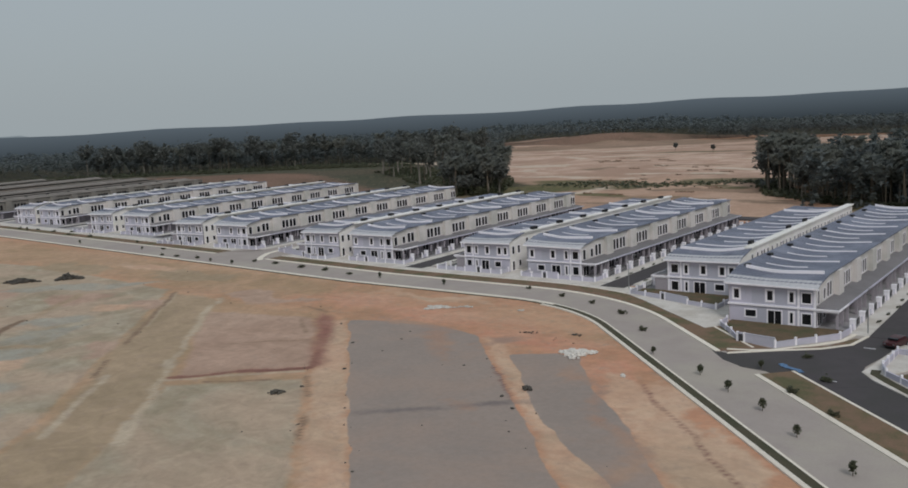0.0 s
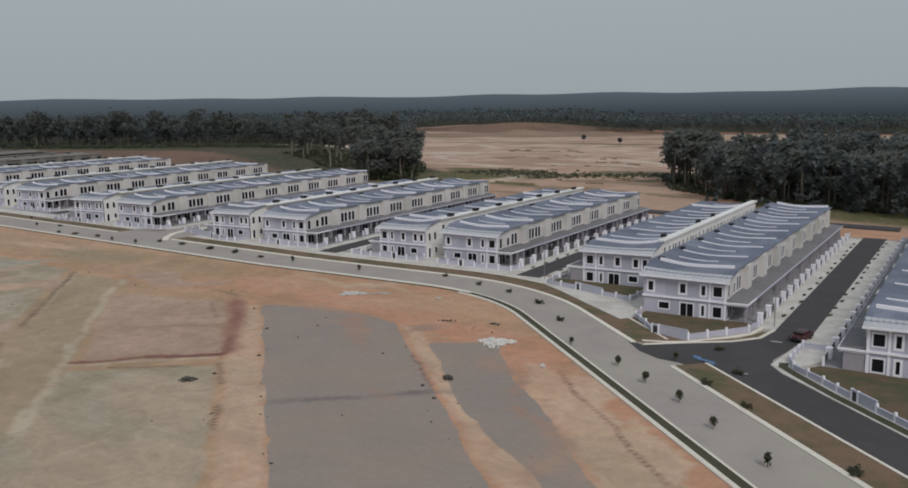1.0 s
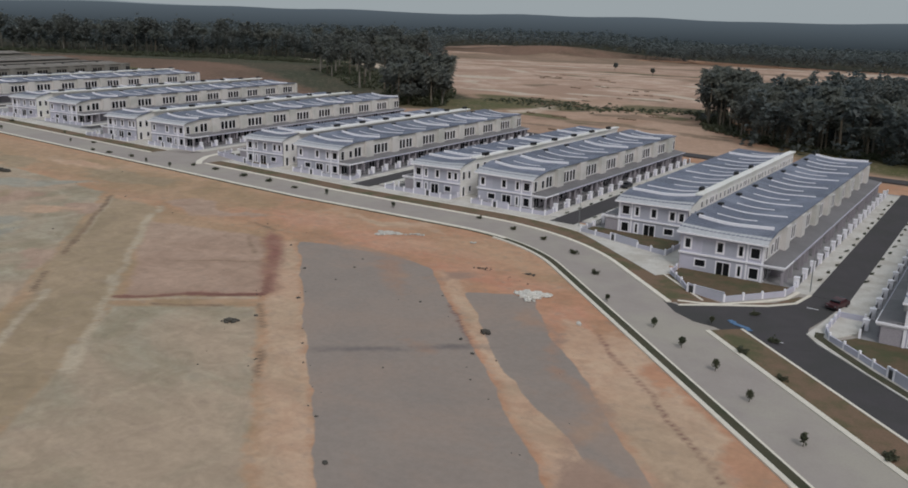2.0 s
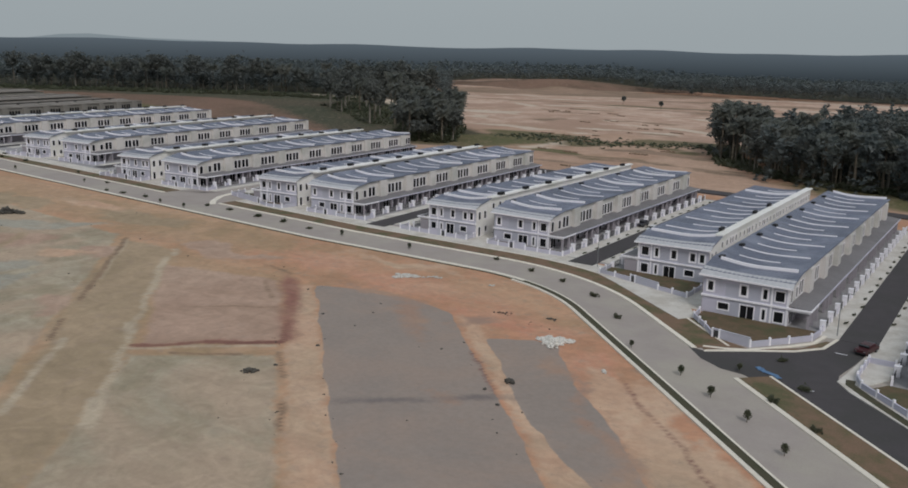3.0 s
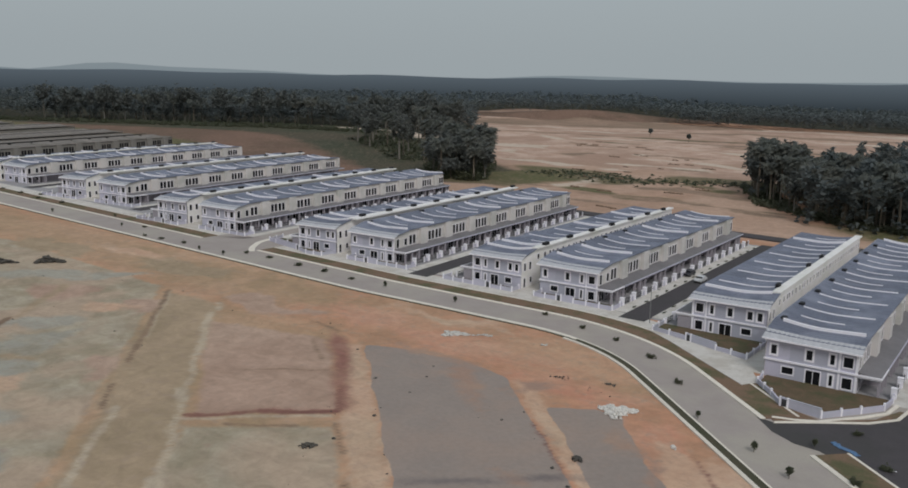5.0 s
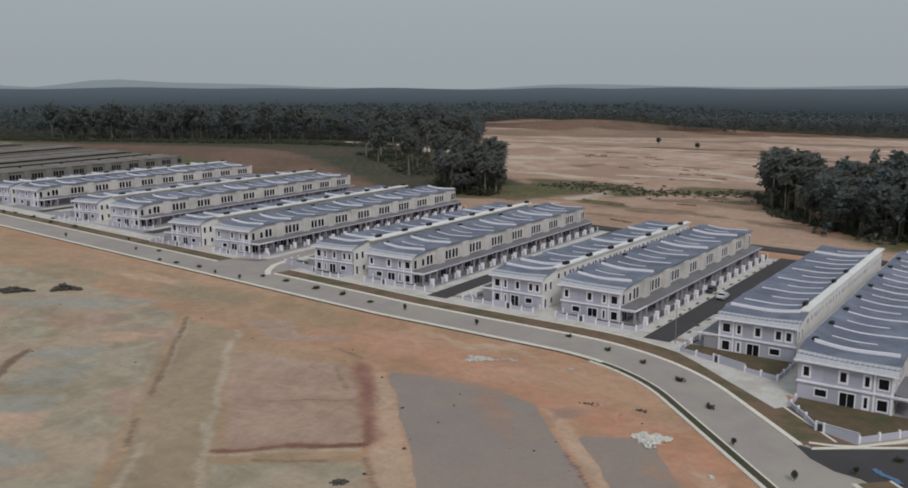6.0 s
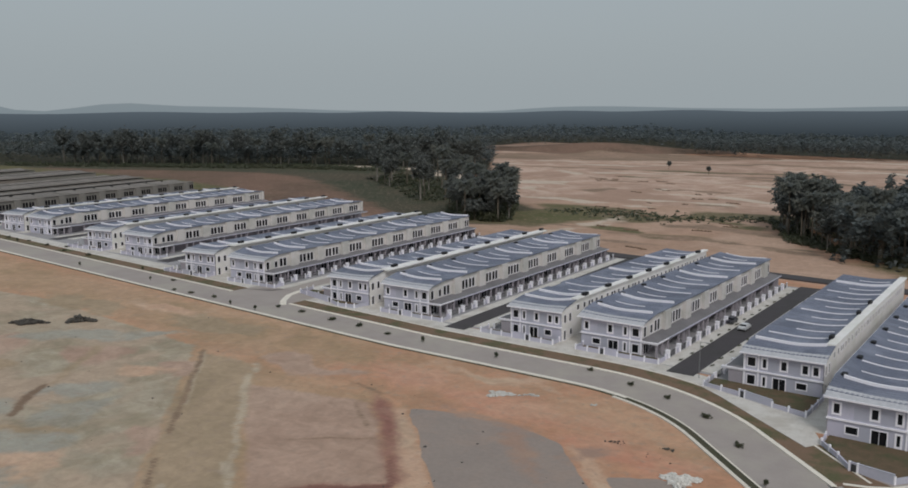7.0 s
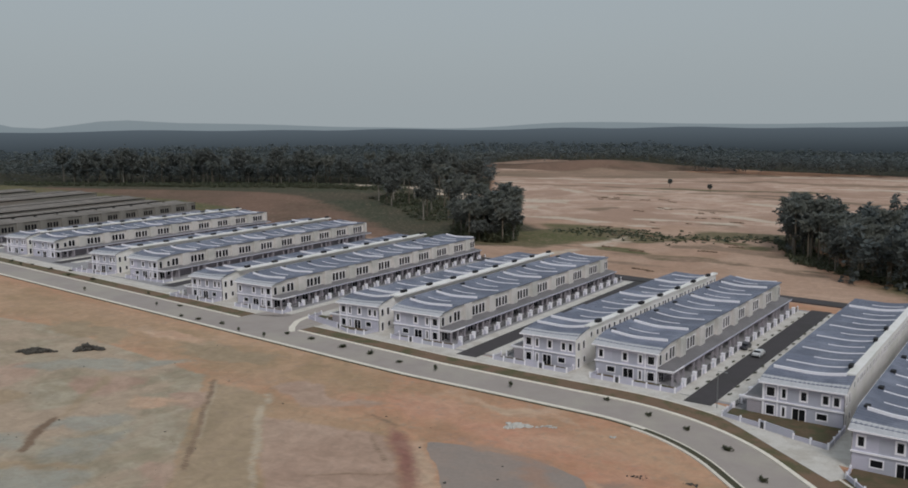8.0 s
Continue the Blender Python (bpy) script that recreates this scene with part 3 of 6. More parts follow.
FAR_BLOTS = {
    "scrub": ((-92, 214, 15, 6), (-66, 208, 9, 5), (-44, 240, 18, 7), (-58, 166, 14, 5), (-84, 172, 10, 6), (-20, 202, 10, 4), (-98, 204, 10, 6), (-165, 500, 52, 10, 2), (-110, 512, 40, 7, 5), (-190, 420, 18, 5), (-28, 172, 12, 3)),
    "russet": ((-365, 728, 135, 75, 29),),
    "bright_sand": ((-298, 566, 95, 5, 26), (-246, 534, 36, 6, 30), (-138, 352, 15, 6, -20), (-154, 248, 22, 6, 2), (-180, 690, 90, 8, 14), (-60, 700, 70, 9, 10), (-200, 455, 40, 8, 25), (-120, 400, 30, 6, -10), (-62, 320, 30, 6),
                    (-40, 560, 60, 10), (20, 690, 80, 10), (-190, 300, 22, 7, -25), (-225, 345, 26, 6, -40), (-265, 430, 26, 7, -50), (-330, 500, 18, 9, -50), (-95, 280, 25, 5, 10)),
    "brown_sand": ((-318, 628, 150, 46, 29), (-60, 196, 22, 5), (-40, 165, 26, 5), (-95, 165, 20, 4), (-75, 142, 26, 4), (-168, 334, 27, 6, -42), (-250, 480, 40, 7, 25), (-300, 480, 30, 7, 10), (-130, 470, 45, 8, 5), (-60, 450, 50, 9), (-10, 640, 65, 13),
                   (-190, 590, 60, 9, 20), (-80, 275, 18, 5), (-110, 350, 18, 6), (-90, 620, 60, 14, 8), (-215, 390, 24, 5, -35), (-70, 380, 30, 6, 15), (-20, 330, 18, 6)),
}


def reach(pts, px, py):
    """Signed distance of many points from an outline, positive inside."""
    best = np.full(px.shape, 1e9)
    odd = np.zeros(px.shape, bool)
    for i in range(len(pts)):
        (x1, y1), (x2, y2) = pts[i - 1], pts[i]
        dx, dy = x2 - x1, y2 - y1
        t = np.clip(((px - x1) * dx + (py - y1) * dy) / (dx * dx + dy * dy + 1e-9), 0, 1)
        best = np.minimum(best, np.hypot(px - x1 - t * dx, py - y1 - t * dy))
        if y1 != y2:
            odd ^= ((y1 > py) != (y2 > py)) & (px < dx * (py - y1) / dy + x1)
    return np.where(odd, best, -best)


def ground_sheet():
    xs = steps([(-6000, -1500, 900), (-1500, -420, 60), (-420, -150, 6), (-150, 72, 0.7), (72, 300, 8), (300, 1500, 100), (1500, 6000, 900)])
    ys = steps([(-6000, -600, 900), (-600, -160, 30), (-160, -122, 4), (-122, -24, 0.7), (-24, 90, 14), (90, 900, 7), (900, 2000, 80), (2000, 6000, 800)])
    verts = [(x, y, gz(x) + rough_ground(x, y)) for y in ys for x in xs]
    n = len(xs)
    faces = [(j * n + i, j * n + i + 1, (j + 1) * n + i + 1, (j + 1) * n + i) for j in range(len(ys) - 1) for i in range(n - 1)]
    ob = raw("ground", verts, faces, SOIL)
    px, py = np.array([v[0] for v in verts]), np.array([v[1] for v in verts])
    def wander(amp, wave, k):
        """A smooth uneven shift, so that stains lose their even outline."""
        out = np.zeros(px.shape)
        rnd = random.Random(k)
        for i in range(9):
            w = wave * 0.72 ** i
            a = rnd.uniform(0, math.tau)
            out += amp * 0.72 ** i * np.sin((px * math.cos(a) + py * math.sin(a)) * math.tau / w + rnd.uniform(0, math.tau))
        return out
    near_x, near_y = px + wander(1.7, 26.0, 1), py + wander(1.3, 23.0, 2)
    far_x, far_y = px + wander(16.0, 170.0, 3), py + wander(6.0, 150.0, 4)
    line_x, line_y = px + wander(0.22, 19.0, 5), py + wander(0.22, 17.0, 6)
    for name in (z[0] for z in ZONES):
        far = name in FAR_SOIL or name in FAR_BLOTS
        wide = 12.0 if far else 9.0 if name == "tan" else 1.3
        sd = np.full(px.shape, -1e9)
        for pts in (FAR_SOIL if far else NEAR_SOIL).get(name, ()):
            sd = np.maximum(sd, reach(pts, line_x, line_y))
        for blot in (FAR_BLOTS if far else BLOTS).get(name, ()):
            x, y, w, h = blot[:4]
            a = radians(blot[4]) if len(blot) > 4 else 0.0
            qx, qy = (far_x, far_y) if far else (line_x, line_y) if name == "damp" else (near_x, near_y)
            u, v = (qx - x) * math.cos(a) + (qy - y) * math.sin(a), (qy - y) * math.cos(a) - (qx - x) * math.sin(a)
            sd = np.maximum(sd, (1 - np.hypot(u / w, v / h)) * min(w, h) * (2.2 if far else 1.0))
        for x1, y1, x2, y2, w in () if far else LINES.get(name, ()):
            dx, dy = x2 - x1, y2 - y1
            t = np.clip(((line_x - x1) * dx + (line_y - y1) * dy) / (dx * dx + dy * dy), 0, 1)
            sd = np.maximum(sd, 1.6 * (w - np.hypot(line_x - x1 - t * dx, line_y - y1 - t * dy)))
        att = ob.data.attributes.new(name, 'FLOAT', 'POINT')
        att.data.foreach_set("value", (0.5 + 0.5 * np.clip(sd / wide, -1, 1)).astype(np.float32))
    for p in ob.data.polygons:
        p.use_smooth = True
    return tagged(ob, "bare orange laterite soil of a cleared building site", "ground", kind="structure")


ground_sheet()


def lay(name, pts, material, label, z=0.05, ragged=0.0, step=2.0, seed=1, cat="ground"):
    return tagged(slab(name, pts, material, -0.4, z, ragged, step, seed), label, cat, kind="structure")


# ---- roads ----


def avenue_line():
    """Centre line with the half width: nearly straight along the terraces, then a bend to the south-east."""
    out = []
    for i in range(140):
        x = -430 + 3 * i
        out.append((x, -15.5 + 0.065 * max(0.0, -50.0 - x), 4.8 + 0.4 * min(1.0, max(0.0, (-30.0 - x) / 35.0))))
    a = 45.0
    x0, y0 = -8.8, -15.5 - a
    for k in range(0, 19):
        t = radians(45 * k / 18)
        out.append((x0 + a * math.sin(t), y0 + a * math.cos(t), 4.8 - 0.1 * k / 18))
    x, y, h = out[-1]
    out += [(x + 2 * k * 0.7071, y - 2 * k * 0.7071, h) for k in range(1, 84)]
    return out


def cut(line, a, b):
    return [p for p in line if a <= p[0] <= b]


AV = avenue_line()
EAST_PART = cut(AV, 2.0, 300)
tagged(ribbon("road_avenue", AV, lambda h: h, lambda h: -h, AVENUE, -0.4, 0.09), "dusty pale grey paved avenue", "road", kind="structure")
tagged(ribbon("kerb", cut(AV, -430, 5.5), lambda h: -h, lambda h: -h - 0.9, KERB, -0.4, 0.2), "pale concrete kerb between avenue and soil", "kerb", kind="structure")
# shade of the step from kerb to soil, laid as a dark turf-coloured strip
tagged(ribbon("drain", cut(AV, -430, 5.5), lambda h: -h - 0.9, lambda h: -h - 1.4, DARKTURF, -0.4, 0.06), "dark strip for the shaded step beside the kerb", "drain", kind="structure")
tagged(ribbon("kerb", EAST_PART, lambda h: -h, lambda h: -h - 0.3, KERB, -0.4, 0.19), "thin pale kerb of the avenue", "kerb", kind="structure")
tagged(ribbon("verge", EAST_PART, lambda h: -h - 0.3, lambda h: -h - 1.5, DARKTURF, -0.4, 0.15), "narrow dark turf strip beside the avenue", "verge", kind="structure")
tagged(ribbon("drain_edge", EAST_PART, lambda h: -h - 1.5, lambda h: -h - 2.1, KERB, -0.4, 0.2), "pale concrete drain edge between avenue and soil", "kerb", kind="structure")
FAR1 = cut(AV, -430, -119)
FAR2 = cut(AV, -99, 38.5)
for seg in (FAR1, FAR2):
    tagged(ribbon("kerb", seg, lambda h: h + 0.8, lambda h: h, KERB, -0.4, 0.22), "pale concrete kerb along the avenue", "kerb", kind="structure")
    tagged(ribbon("kerb", seg, lambda h: h + 6.0, lambda h: h + 5.6, KERB, -0.4, 0.21), "thin pale kerb between verge and footpath", "kerb", kind="structure")
    tagged(ribbon("verge", seg, lambda h: h + 5.6, lambda h: h + 0.8, GRASS, -0.4, 0.16), "brown turf verge along the avenue", "verge", kind="structure")
tagged(ribbon("pavement", FAR1, lambda h: h + 34, lambda h: h + 9.4, FORECOURT, -0.4, 0.1), "grey paved open yard before the terraces", "pavement", kind="structure")
for seg in (FAR1, cut(AV, -98, 10)):
    tagged(ribbon("pavement", seg, lambda h: h + 11.2, lambda h: h + 6.0, CONCRETE, -0.4, 0.12), "pale concrete footpath before the corner yards", "pavement", kind="structure")
FAR3 = cut(AV, 45.5, 200)
tagged(ribbon("kerb", FAR3, lambda h: h + 0.75, lambda h: h, KERB, -0.4, 0.2), "pale concrete kerb along the avenue", "kerb", kind="structure")
tagged(ribbon("verge", FAR3, lambda h: h + 5.2, lambda h: h + 0.75, GRASS, -0.4, 0.16), "brown turf strip between avenue and side road", "verge", kind="structure")
tagged(ribbon("kerb", FAR3, lambda h: h + 5.6, lambda h: h + 5.2, KERB, -0.4, 0.2), "thin pale kerb of the side road", "kerb", kind="structure")
tagged(ribbon("road_side", cut(AV, 44, 200), lambda h: h + 13.2, lambda h: h + 5.6, ASPHALT, -0.4, 0.085), "dark asphalt side road", "road", kind="structure")
lay("pavement", [(33.5, -24), (60, -16), (68, -20), (78, -42), (112, -78), (106, -86), (66, -57), (50, -52), (38, -42)], AVENUE, "dusty paving round the junction", 0.07, 0, cat="pavement")
lay("road_junction", [(39.8, -39.0), (42.6, -39.6), (47.2, -35.9), (53.2, -31.6), (56.3, -27.6), (57.2, -22), (62.3, -22), (61.2, -32), (60.2, -38), (60.8, -42), (63, -46), (57, -50), (49.6, -45.6), (46.4, -45.2), (43, -43)], ASPHALT,
    "dark asphalt junction of street and avenue", 0.096, 0, cat="road")
lay("pavement", [(-126, -11), (-92, -12), (-90, 4), (-100, 10), (-126, 8)], AVENUE, "dusty paving round the junction", 0.07, 0, cat="pavement")
lay("road_junction", [(-121, -8.0), (-98, -9.0), (-99, -4), (-100.2, 4), (-109.5, 6), (-112, 1), (-121, -2)], AVENUE,
    "dusty paved junction of street and avenue", 0.1, 0, cat="road")

M = 54.4           # spacing of the housing blocks
PITCH = 5.85       # width of one house
# block: index, near end of the right row, of the left row, houses in each row
BLOCKS = {
    "z": (1, -21.0, -38.0, 17, 20),
    "a": (0, -20.2, -3.2, 17, 14),
    "b": (-1, 3.0, 2.6, 15, 15),
    "c": (-2, 4.2, 4.0, 17, 16),
    "d": (-3, 6.8, 6.6, 19, 18),
    "e": (-4, 15.5, 16.0, 20, 20),
    "f": (-5, 20.0, 20.5, 20, 20),
    "g": (-6, 16.0, 16.0, 23, 23),
}
SHIFT = {"d": -5.5, "e": -16.5, "f": -34.0, "g": -39.0}   # the streets west of block c are wider
TURN = {"c": 2.3, "d": 3.4, "e": 5.3, "f": 5.0, "g": 9.5}  # and the blocks fan out, in degrees

# how far west of the plan the back walls of the right and left rows stand
BACK = {"c": (-1.1, -1.2), "d": (-2.0, -3.6), "e": (-1.4, -4.4)}


def turned(key, pts):
    """Points of a block turned about its near corner."""
    k, yr = BLOCKS[key][:2]
    px, py = M * k + SHIFT.get(key, 0.0) + 36.1, yr
    c, s = math.cos(radians(TURN.get(key, 0.0))), math.sin(radians(TURN.get(key, 0.0)))
    return [(px + (x - px) * c - (y - py) * s, py + (x - px) * s + (y - py) * c) for x, y in pts]


for key, (k, yr, yl, nr, nl) in BLOCKS.items():
    if key == "z":
        continue
    x = M * k + SHIFT.get(key, 0.0)
    far = yr + nr * PITCH + 3
    y0 = -22.0 if key == "a" else (3.0 if key == "d" else yr - 7.0)
    east = x + 62.6
    # street east of the block
    lay("road_street", turned(key, [(x + 57.2, y0), (east, y0), (east, far), (x + 57.2, far)]), AVENUE if key == "d" else ASPHALT, "dusty paved street between terraces" if key == "d" else "dark asphalt street between terraces", 0.135, 0, cat="road")
    # paved aprons on both sides, in front of the gates
    ys = -22.0 if key == "a" else yr - 3
    lay("pavement", turned(key, [(x + 54.4, ys), (x + 57.2, ys), (x + 57.2, far - 3), (x + 54.4, far - 3)]), CONCRETE, "pale concrete apron in front of the gates", 0.17, 0, cat="pavement")
    lay("pavement", turned(key, [(east, ys), (east + 3.6, ys), (east + 3.6, far - 3), (east, far - 3)]), CONCRETE, "pale concrete apron in front of the gates", 0.17, 0, cat="pavement")
    # paving under the whole block
    yp = -21.0 if key == "a" else yr - 4.0
    lay("pavement", turned(key, [(x + 11.5, max(yp, -2.0)), (x + 36, max(yp, -2.0)), (x + 36, yp), (x + 66.8, yp), (x + 66.8, far - 1), (x + 11.5, far - 1)]), FORECOURT, "grey paving between the terraces", 0.06, 0, cat="pavement")
    # back lane under the block
    yb = min(yr, yl) + 0.2 - (3.4 if key != "a" else 0)
    west = x + 30.6 + BACK.get(key, (0, 0))[1]
    lay("pavement", turned(key, [(west, yb), (x + 36.1, yb), (x + 36.1, far - 3), (west, far - 3)]), CONCRETE, "concrete back lane between two terraces", 0.14, 0, cat="lane")
lay("road_perimeter", [(-320, 126), (64, 97.5), (64, 104), (-320, 133)], ASPHALT, "dark asphalt road behind the terraces", 0.4, 0, cat="road")

# sloping concrete apron and kerbs round the corner plots
lay("pavement", [(9.4, -7.4), (12, -8.3), (31, -14.8), (36, -24.6), (34.2, -27.5), (24.7, -19.6), (16.4, -12.6)], CONCRETE, "stained sloping concrete apron below the corner yard", 0.22, 0, cat="pavement")
lay("verge", [(36, -25), (38.6, -28.6), (41, -32.2), (47.5, -35), (53.6, -29.5), (55.8, -24), (56.8, -24), (55.8, -27.8), (52.7, -31.4), (46.7, -35.9), (42.4, -39.2), (34.4, -31), (34, -27.6)], GRASS,
    "turf verge round the corner plot", 0.165, 0, cat="verge")
lay("kerb", [(42.4, -39.9), (47.2, -36.2), (53.2, -31.9), (56.4, -27.8), (57.3, -22), (56.8, -22), (55.9, -27.6), (52.9, -31.4), (47, -35.6), (42.4, -39.2)], KERB,
    "pale concrete kerb round the corner plot", 0.2, 0, cat="kerb")
tagged(ribbon("footpath", [(41.6, -37.8, 0), (44.6, -36.9, 0), (47.4, -35.3, 0), (51.9, -29.9, 0), (54.5, -26.0, 0), (55.2, -21.5, 0)], lambda h: 0.3, lambda h: -0.3, KERB, -0.4, 0.21),
       "pale concrete footpath round the corner yard", "footpath", kind="structure")
lay("pavement", [(62.6, -22), (66, -22), (66, -36), (63.6, -40.6), (67, -44.6), (80, -58), (102, -80), (100.5, -81.5), (78.5, -60), (62.4, -43.6), (60.4, -40.6), (61, -36), (61.6, -30)], CONCRETE,
    "pale concrete kerb and apron of the corner plot", 0.19, 0, cat="pavement")
tagged(ribbon("verge", [(60.9, -39.2, 0), (61.2, -41.3, 0), (63.6, -44.3, 0), (69.2, -50.6, 0), (78.4, -59.9, 0), (100.2, -81.2, 0)], lambda h: 1.55, lambda h: 0.35, DARKTURF, -0.4, 0.215), "narrow turf strip beside the side road", "verge", kind="structure")

# ---- distance ----


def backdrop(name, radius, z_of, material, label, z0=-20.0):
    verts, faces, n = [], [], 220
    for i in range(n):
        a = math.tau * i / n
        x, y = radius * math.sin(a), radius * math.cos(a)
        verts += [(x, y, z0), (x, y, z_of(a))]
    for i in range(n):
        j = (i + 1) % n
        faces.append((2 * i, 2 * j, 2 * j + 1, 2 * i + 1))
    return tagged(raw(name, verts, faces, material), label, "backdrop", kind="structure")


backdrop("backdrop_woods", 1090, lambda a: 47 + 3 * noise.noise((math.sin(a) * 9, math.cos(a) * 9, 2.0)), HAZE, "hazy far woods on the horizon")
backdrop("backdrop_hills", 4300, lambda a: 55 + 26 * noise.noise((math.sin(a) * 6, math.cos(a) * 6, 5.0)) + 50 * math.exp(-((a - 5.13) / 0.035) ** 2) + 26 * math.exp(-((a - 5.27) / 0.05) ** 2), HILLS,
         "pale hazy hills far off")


def ico():
    t = (1 + 5 ** 0.5) / 2
    vs = [Vector(v).normalized() for v in ((-1, t, 0), (1, t, 0), (-1, -t, 0), (1, -t, 0), (0, -1, t), (0, 1, t), (0, -1, -t), (0, 1, -t), (t, 0, -1), (t, 0, 1), (-t, 0, -1), (-t, 0, 1))]
    fs = ((0, 11, 5), (0, 5, 1), (0, 1, 7), (0, 7, 10), (0, 10, 11), (1, 5, 9), (5, 11, 4), (11, 10, 2), (10, 7, 6), (7, 1, 8), (3, 9, 4), (3, 4, 2), (3, 2, 6), (3, 6, 8), (3, 8, 9),
          (4, 9, 5), (2, 4, 11), (6, 2, 10), (8, 6, 7), (9, 8, 1))
    return vs, fs


ICO_V, ICO_F = ico()


def clump(verts, faces, c, r, rz, rnd):
    base = len(verts)
    for v in ICO_V:
        k = rnd.uniform(0.45, 1.4)
        verts.append((c[0] + v.x * r * k, c[1] + v.y * r * k, c[2] + v.z * rz * k))
    faces.extend((base + a, base + b, base + d) for a, b, d in ICO_F)


def leaves(verts, faces, c, r, rz, rnd, n=9, tilt=1.7):
    """A tuft of foliage: single leaf blades strewn through a small ellipsoid."""
    for _ in range(n):
        a, h, q = rnd.uniform(0, math.tau), rnd.uniform(-1, 1), rnd.random() ** 0.4
        w = math.sqrt(1 - h * h) * q
        x, y, z = c[0] + r * w * math.cos(a), c[1] + r * w * math.sin(a), c[2] + rz * h * q
        b = rnd.uniform(0, math.tau)
        s = r * rnd.uniform(0.45, 0.85)
        tip = rnd.uniform(-0.75, 0.35) * s * tilt
        k = len(verts)
        verts += [(x - s * math.cos(b), y - s * math.sin(b), z), (x + 0.55 * s * math.sin(b), y - 0.55 * s * math.cos(b), z + rnd.uniform(-0.5, 0.5) * s * tilt), (x + s * math.cos(b), y + s * math.sin(b), z + tip),
                  (x - 0.55 * s * math.sin(b), y + 0.55 * s * math.cos(b), z + rnd.uniform(-0.5, 0.5) * s * tilt)]
        faces.append((k, k + 1, k + 2, k + 3))


def inside(x, y, pts):
    hit = False
    for i in range(len(pts)):
        (x1, y1), (x2, y2) = pts[i], pts[i - 1]
        if (y1 > y) != (y2 > y) and x < (x2 - x1) * (y - y1) / (y2 - y1) + x1:
            hit = not hit
    return hit


CLEARING = [(-454, 362), (-400, 370), (-362, 377), (-332, 355), (-284, 324), (-250, 232), (-200, 185), (-165, 150), (-128, 150), (-60, 110), (4, 124), (-4, 160), (-22, 180), (-46, 234), (-30, 244), (-10, 260), (30, 330), (110, 520), (140, 770),
            (-40, 735), (-130, 712), (-206, 700), (-262, 706), (-300, 756), (-360, 752), (-425, 716), (-460, 660), (-440, 590), (-372, 505), (-318, 430), (-300, 392), (-330, 384), (-364, 404), (-402, 394), (-454, 386)]
SITE = [(-760, -200), (-760, 212), (-640, 270), (-455, 366), (-362, 377), (-332, 355), (-284, 324), (-196, 236), (-172, 158), (-128, 150), (-24, 140), (30, 125), (300, 110), (300, -200)]


EAST_EDGE = [(-44, 232), (-20, 176), (-5, 164), (14, 148), (60, 140), (66, 160), (16, 172), (-8, 190), (-20, 228), (-34, 246)]
OPEN_WOOD = [(-345, 340), (-284, 316), (-196, 232), (-186, 205), (-225, 205), (-262, 240), (-330, 290)]


def far_woods():
    """Tree after tree, each of several leaf clumps, thinning to single clumps far off."""
    rnd = random.Random(11)
    verts, faces = [], []
    for r0, r1, s, parts_n in ((100, 430, 6.0, 9), (430, 760, 7.5, 5), (760, 1060, 10, 2)):
        gx = -1480.0
        while gx < 700:
            gy = 100.0
            while gy < 1480:
                x, y = gx + rnd.uniform(-s, s) * 0.5, gy + rnd.uniform(-s, s) * 0.5
                gy += s
                d = math.hypot(x - 10, y - 40)
                if not r0 <= d < r1 or inside(x, y, CLEARING) or inside(x, y, SITE) or inside(x, y, EAST_EDGE):
                    continue
                h = (14.5 if parts_n == 9 else 12.5) + 5.0 * noise.noise((x * 0.02, y * 0.02, 0)) + rnd.uniform(-3.0, 4.0) * (1.0 if parts_n > 2 else 0.4) + rough_ground(x, y)
                z = gz(x) + h - s * 0.12
                if parts_n == 9:
                    # undergrowth closes the wood down to the ground
                    for _ in range(5):
                        leaves(verts, faces, (x + rnd.uniform(-3.2, 3.2), y + rnd.uniform(-3.2, 3.2), gz(x) + rnd.uniform(0.3, 8.5)), rnd.uniform(0.8, 1.5), rnd.uniform(0.8, 1.6), rnd)
                for k in range(parts_n):
                    a = rnd.uniform(0, math.tau)
                    q = rnd.uniform(0.1, 0.42) * s
                    leaves(verts, faces, (x + q * math.cos(a), y + q * math.sin(a), z + rnd.uniform(-5.5, 1.5) * (1 if k else 0)), s * rnd.uniform(0.2, 0.34), s * rnd.uniform(0.2, 0.36) + 0.5, rnd, 9 if parts_n == 9 else 8, 1.5 if parts_n == 9 else 0.6)
            gx += s
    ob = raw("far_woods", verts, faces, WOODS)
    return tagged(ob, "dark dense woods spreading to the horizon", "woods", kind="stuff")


far_woods()

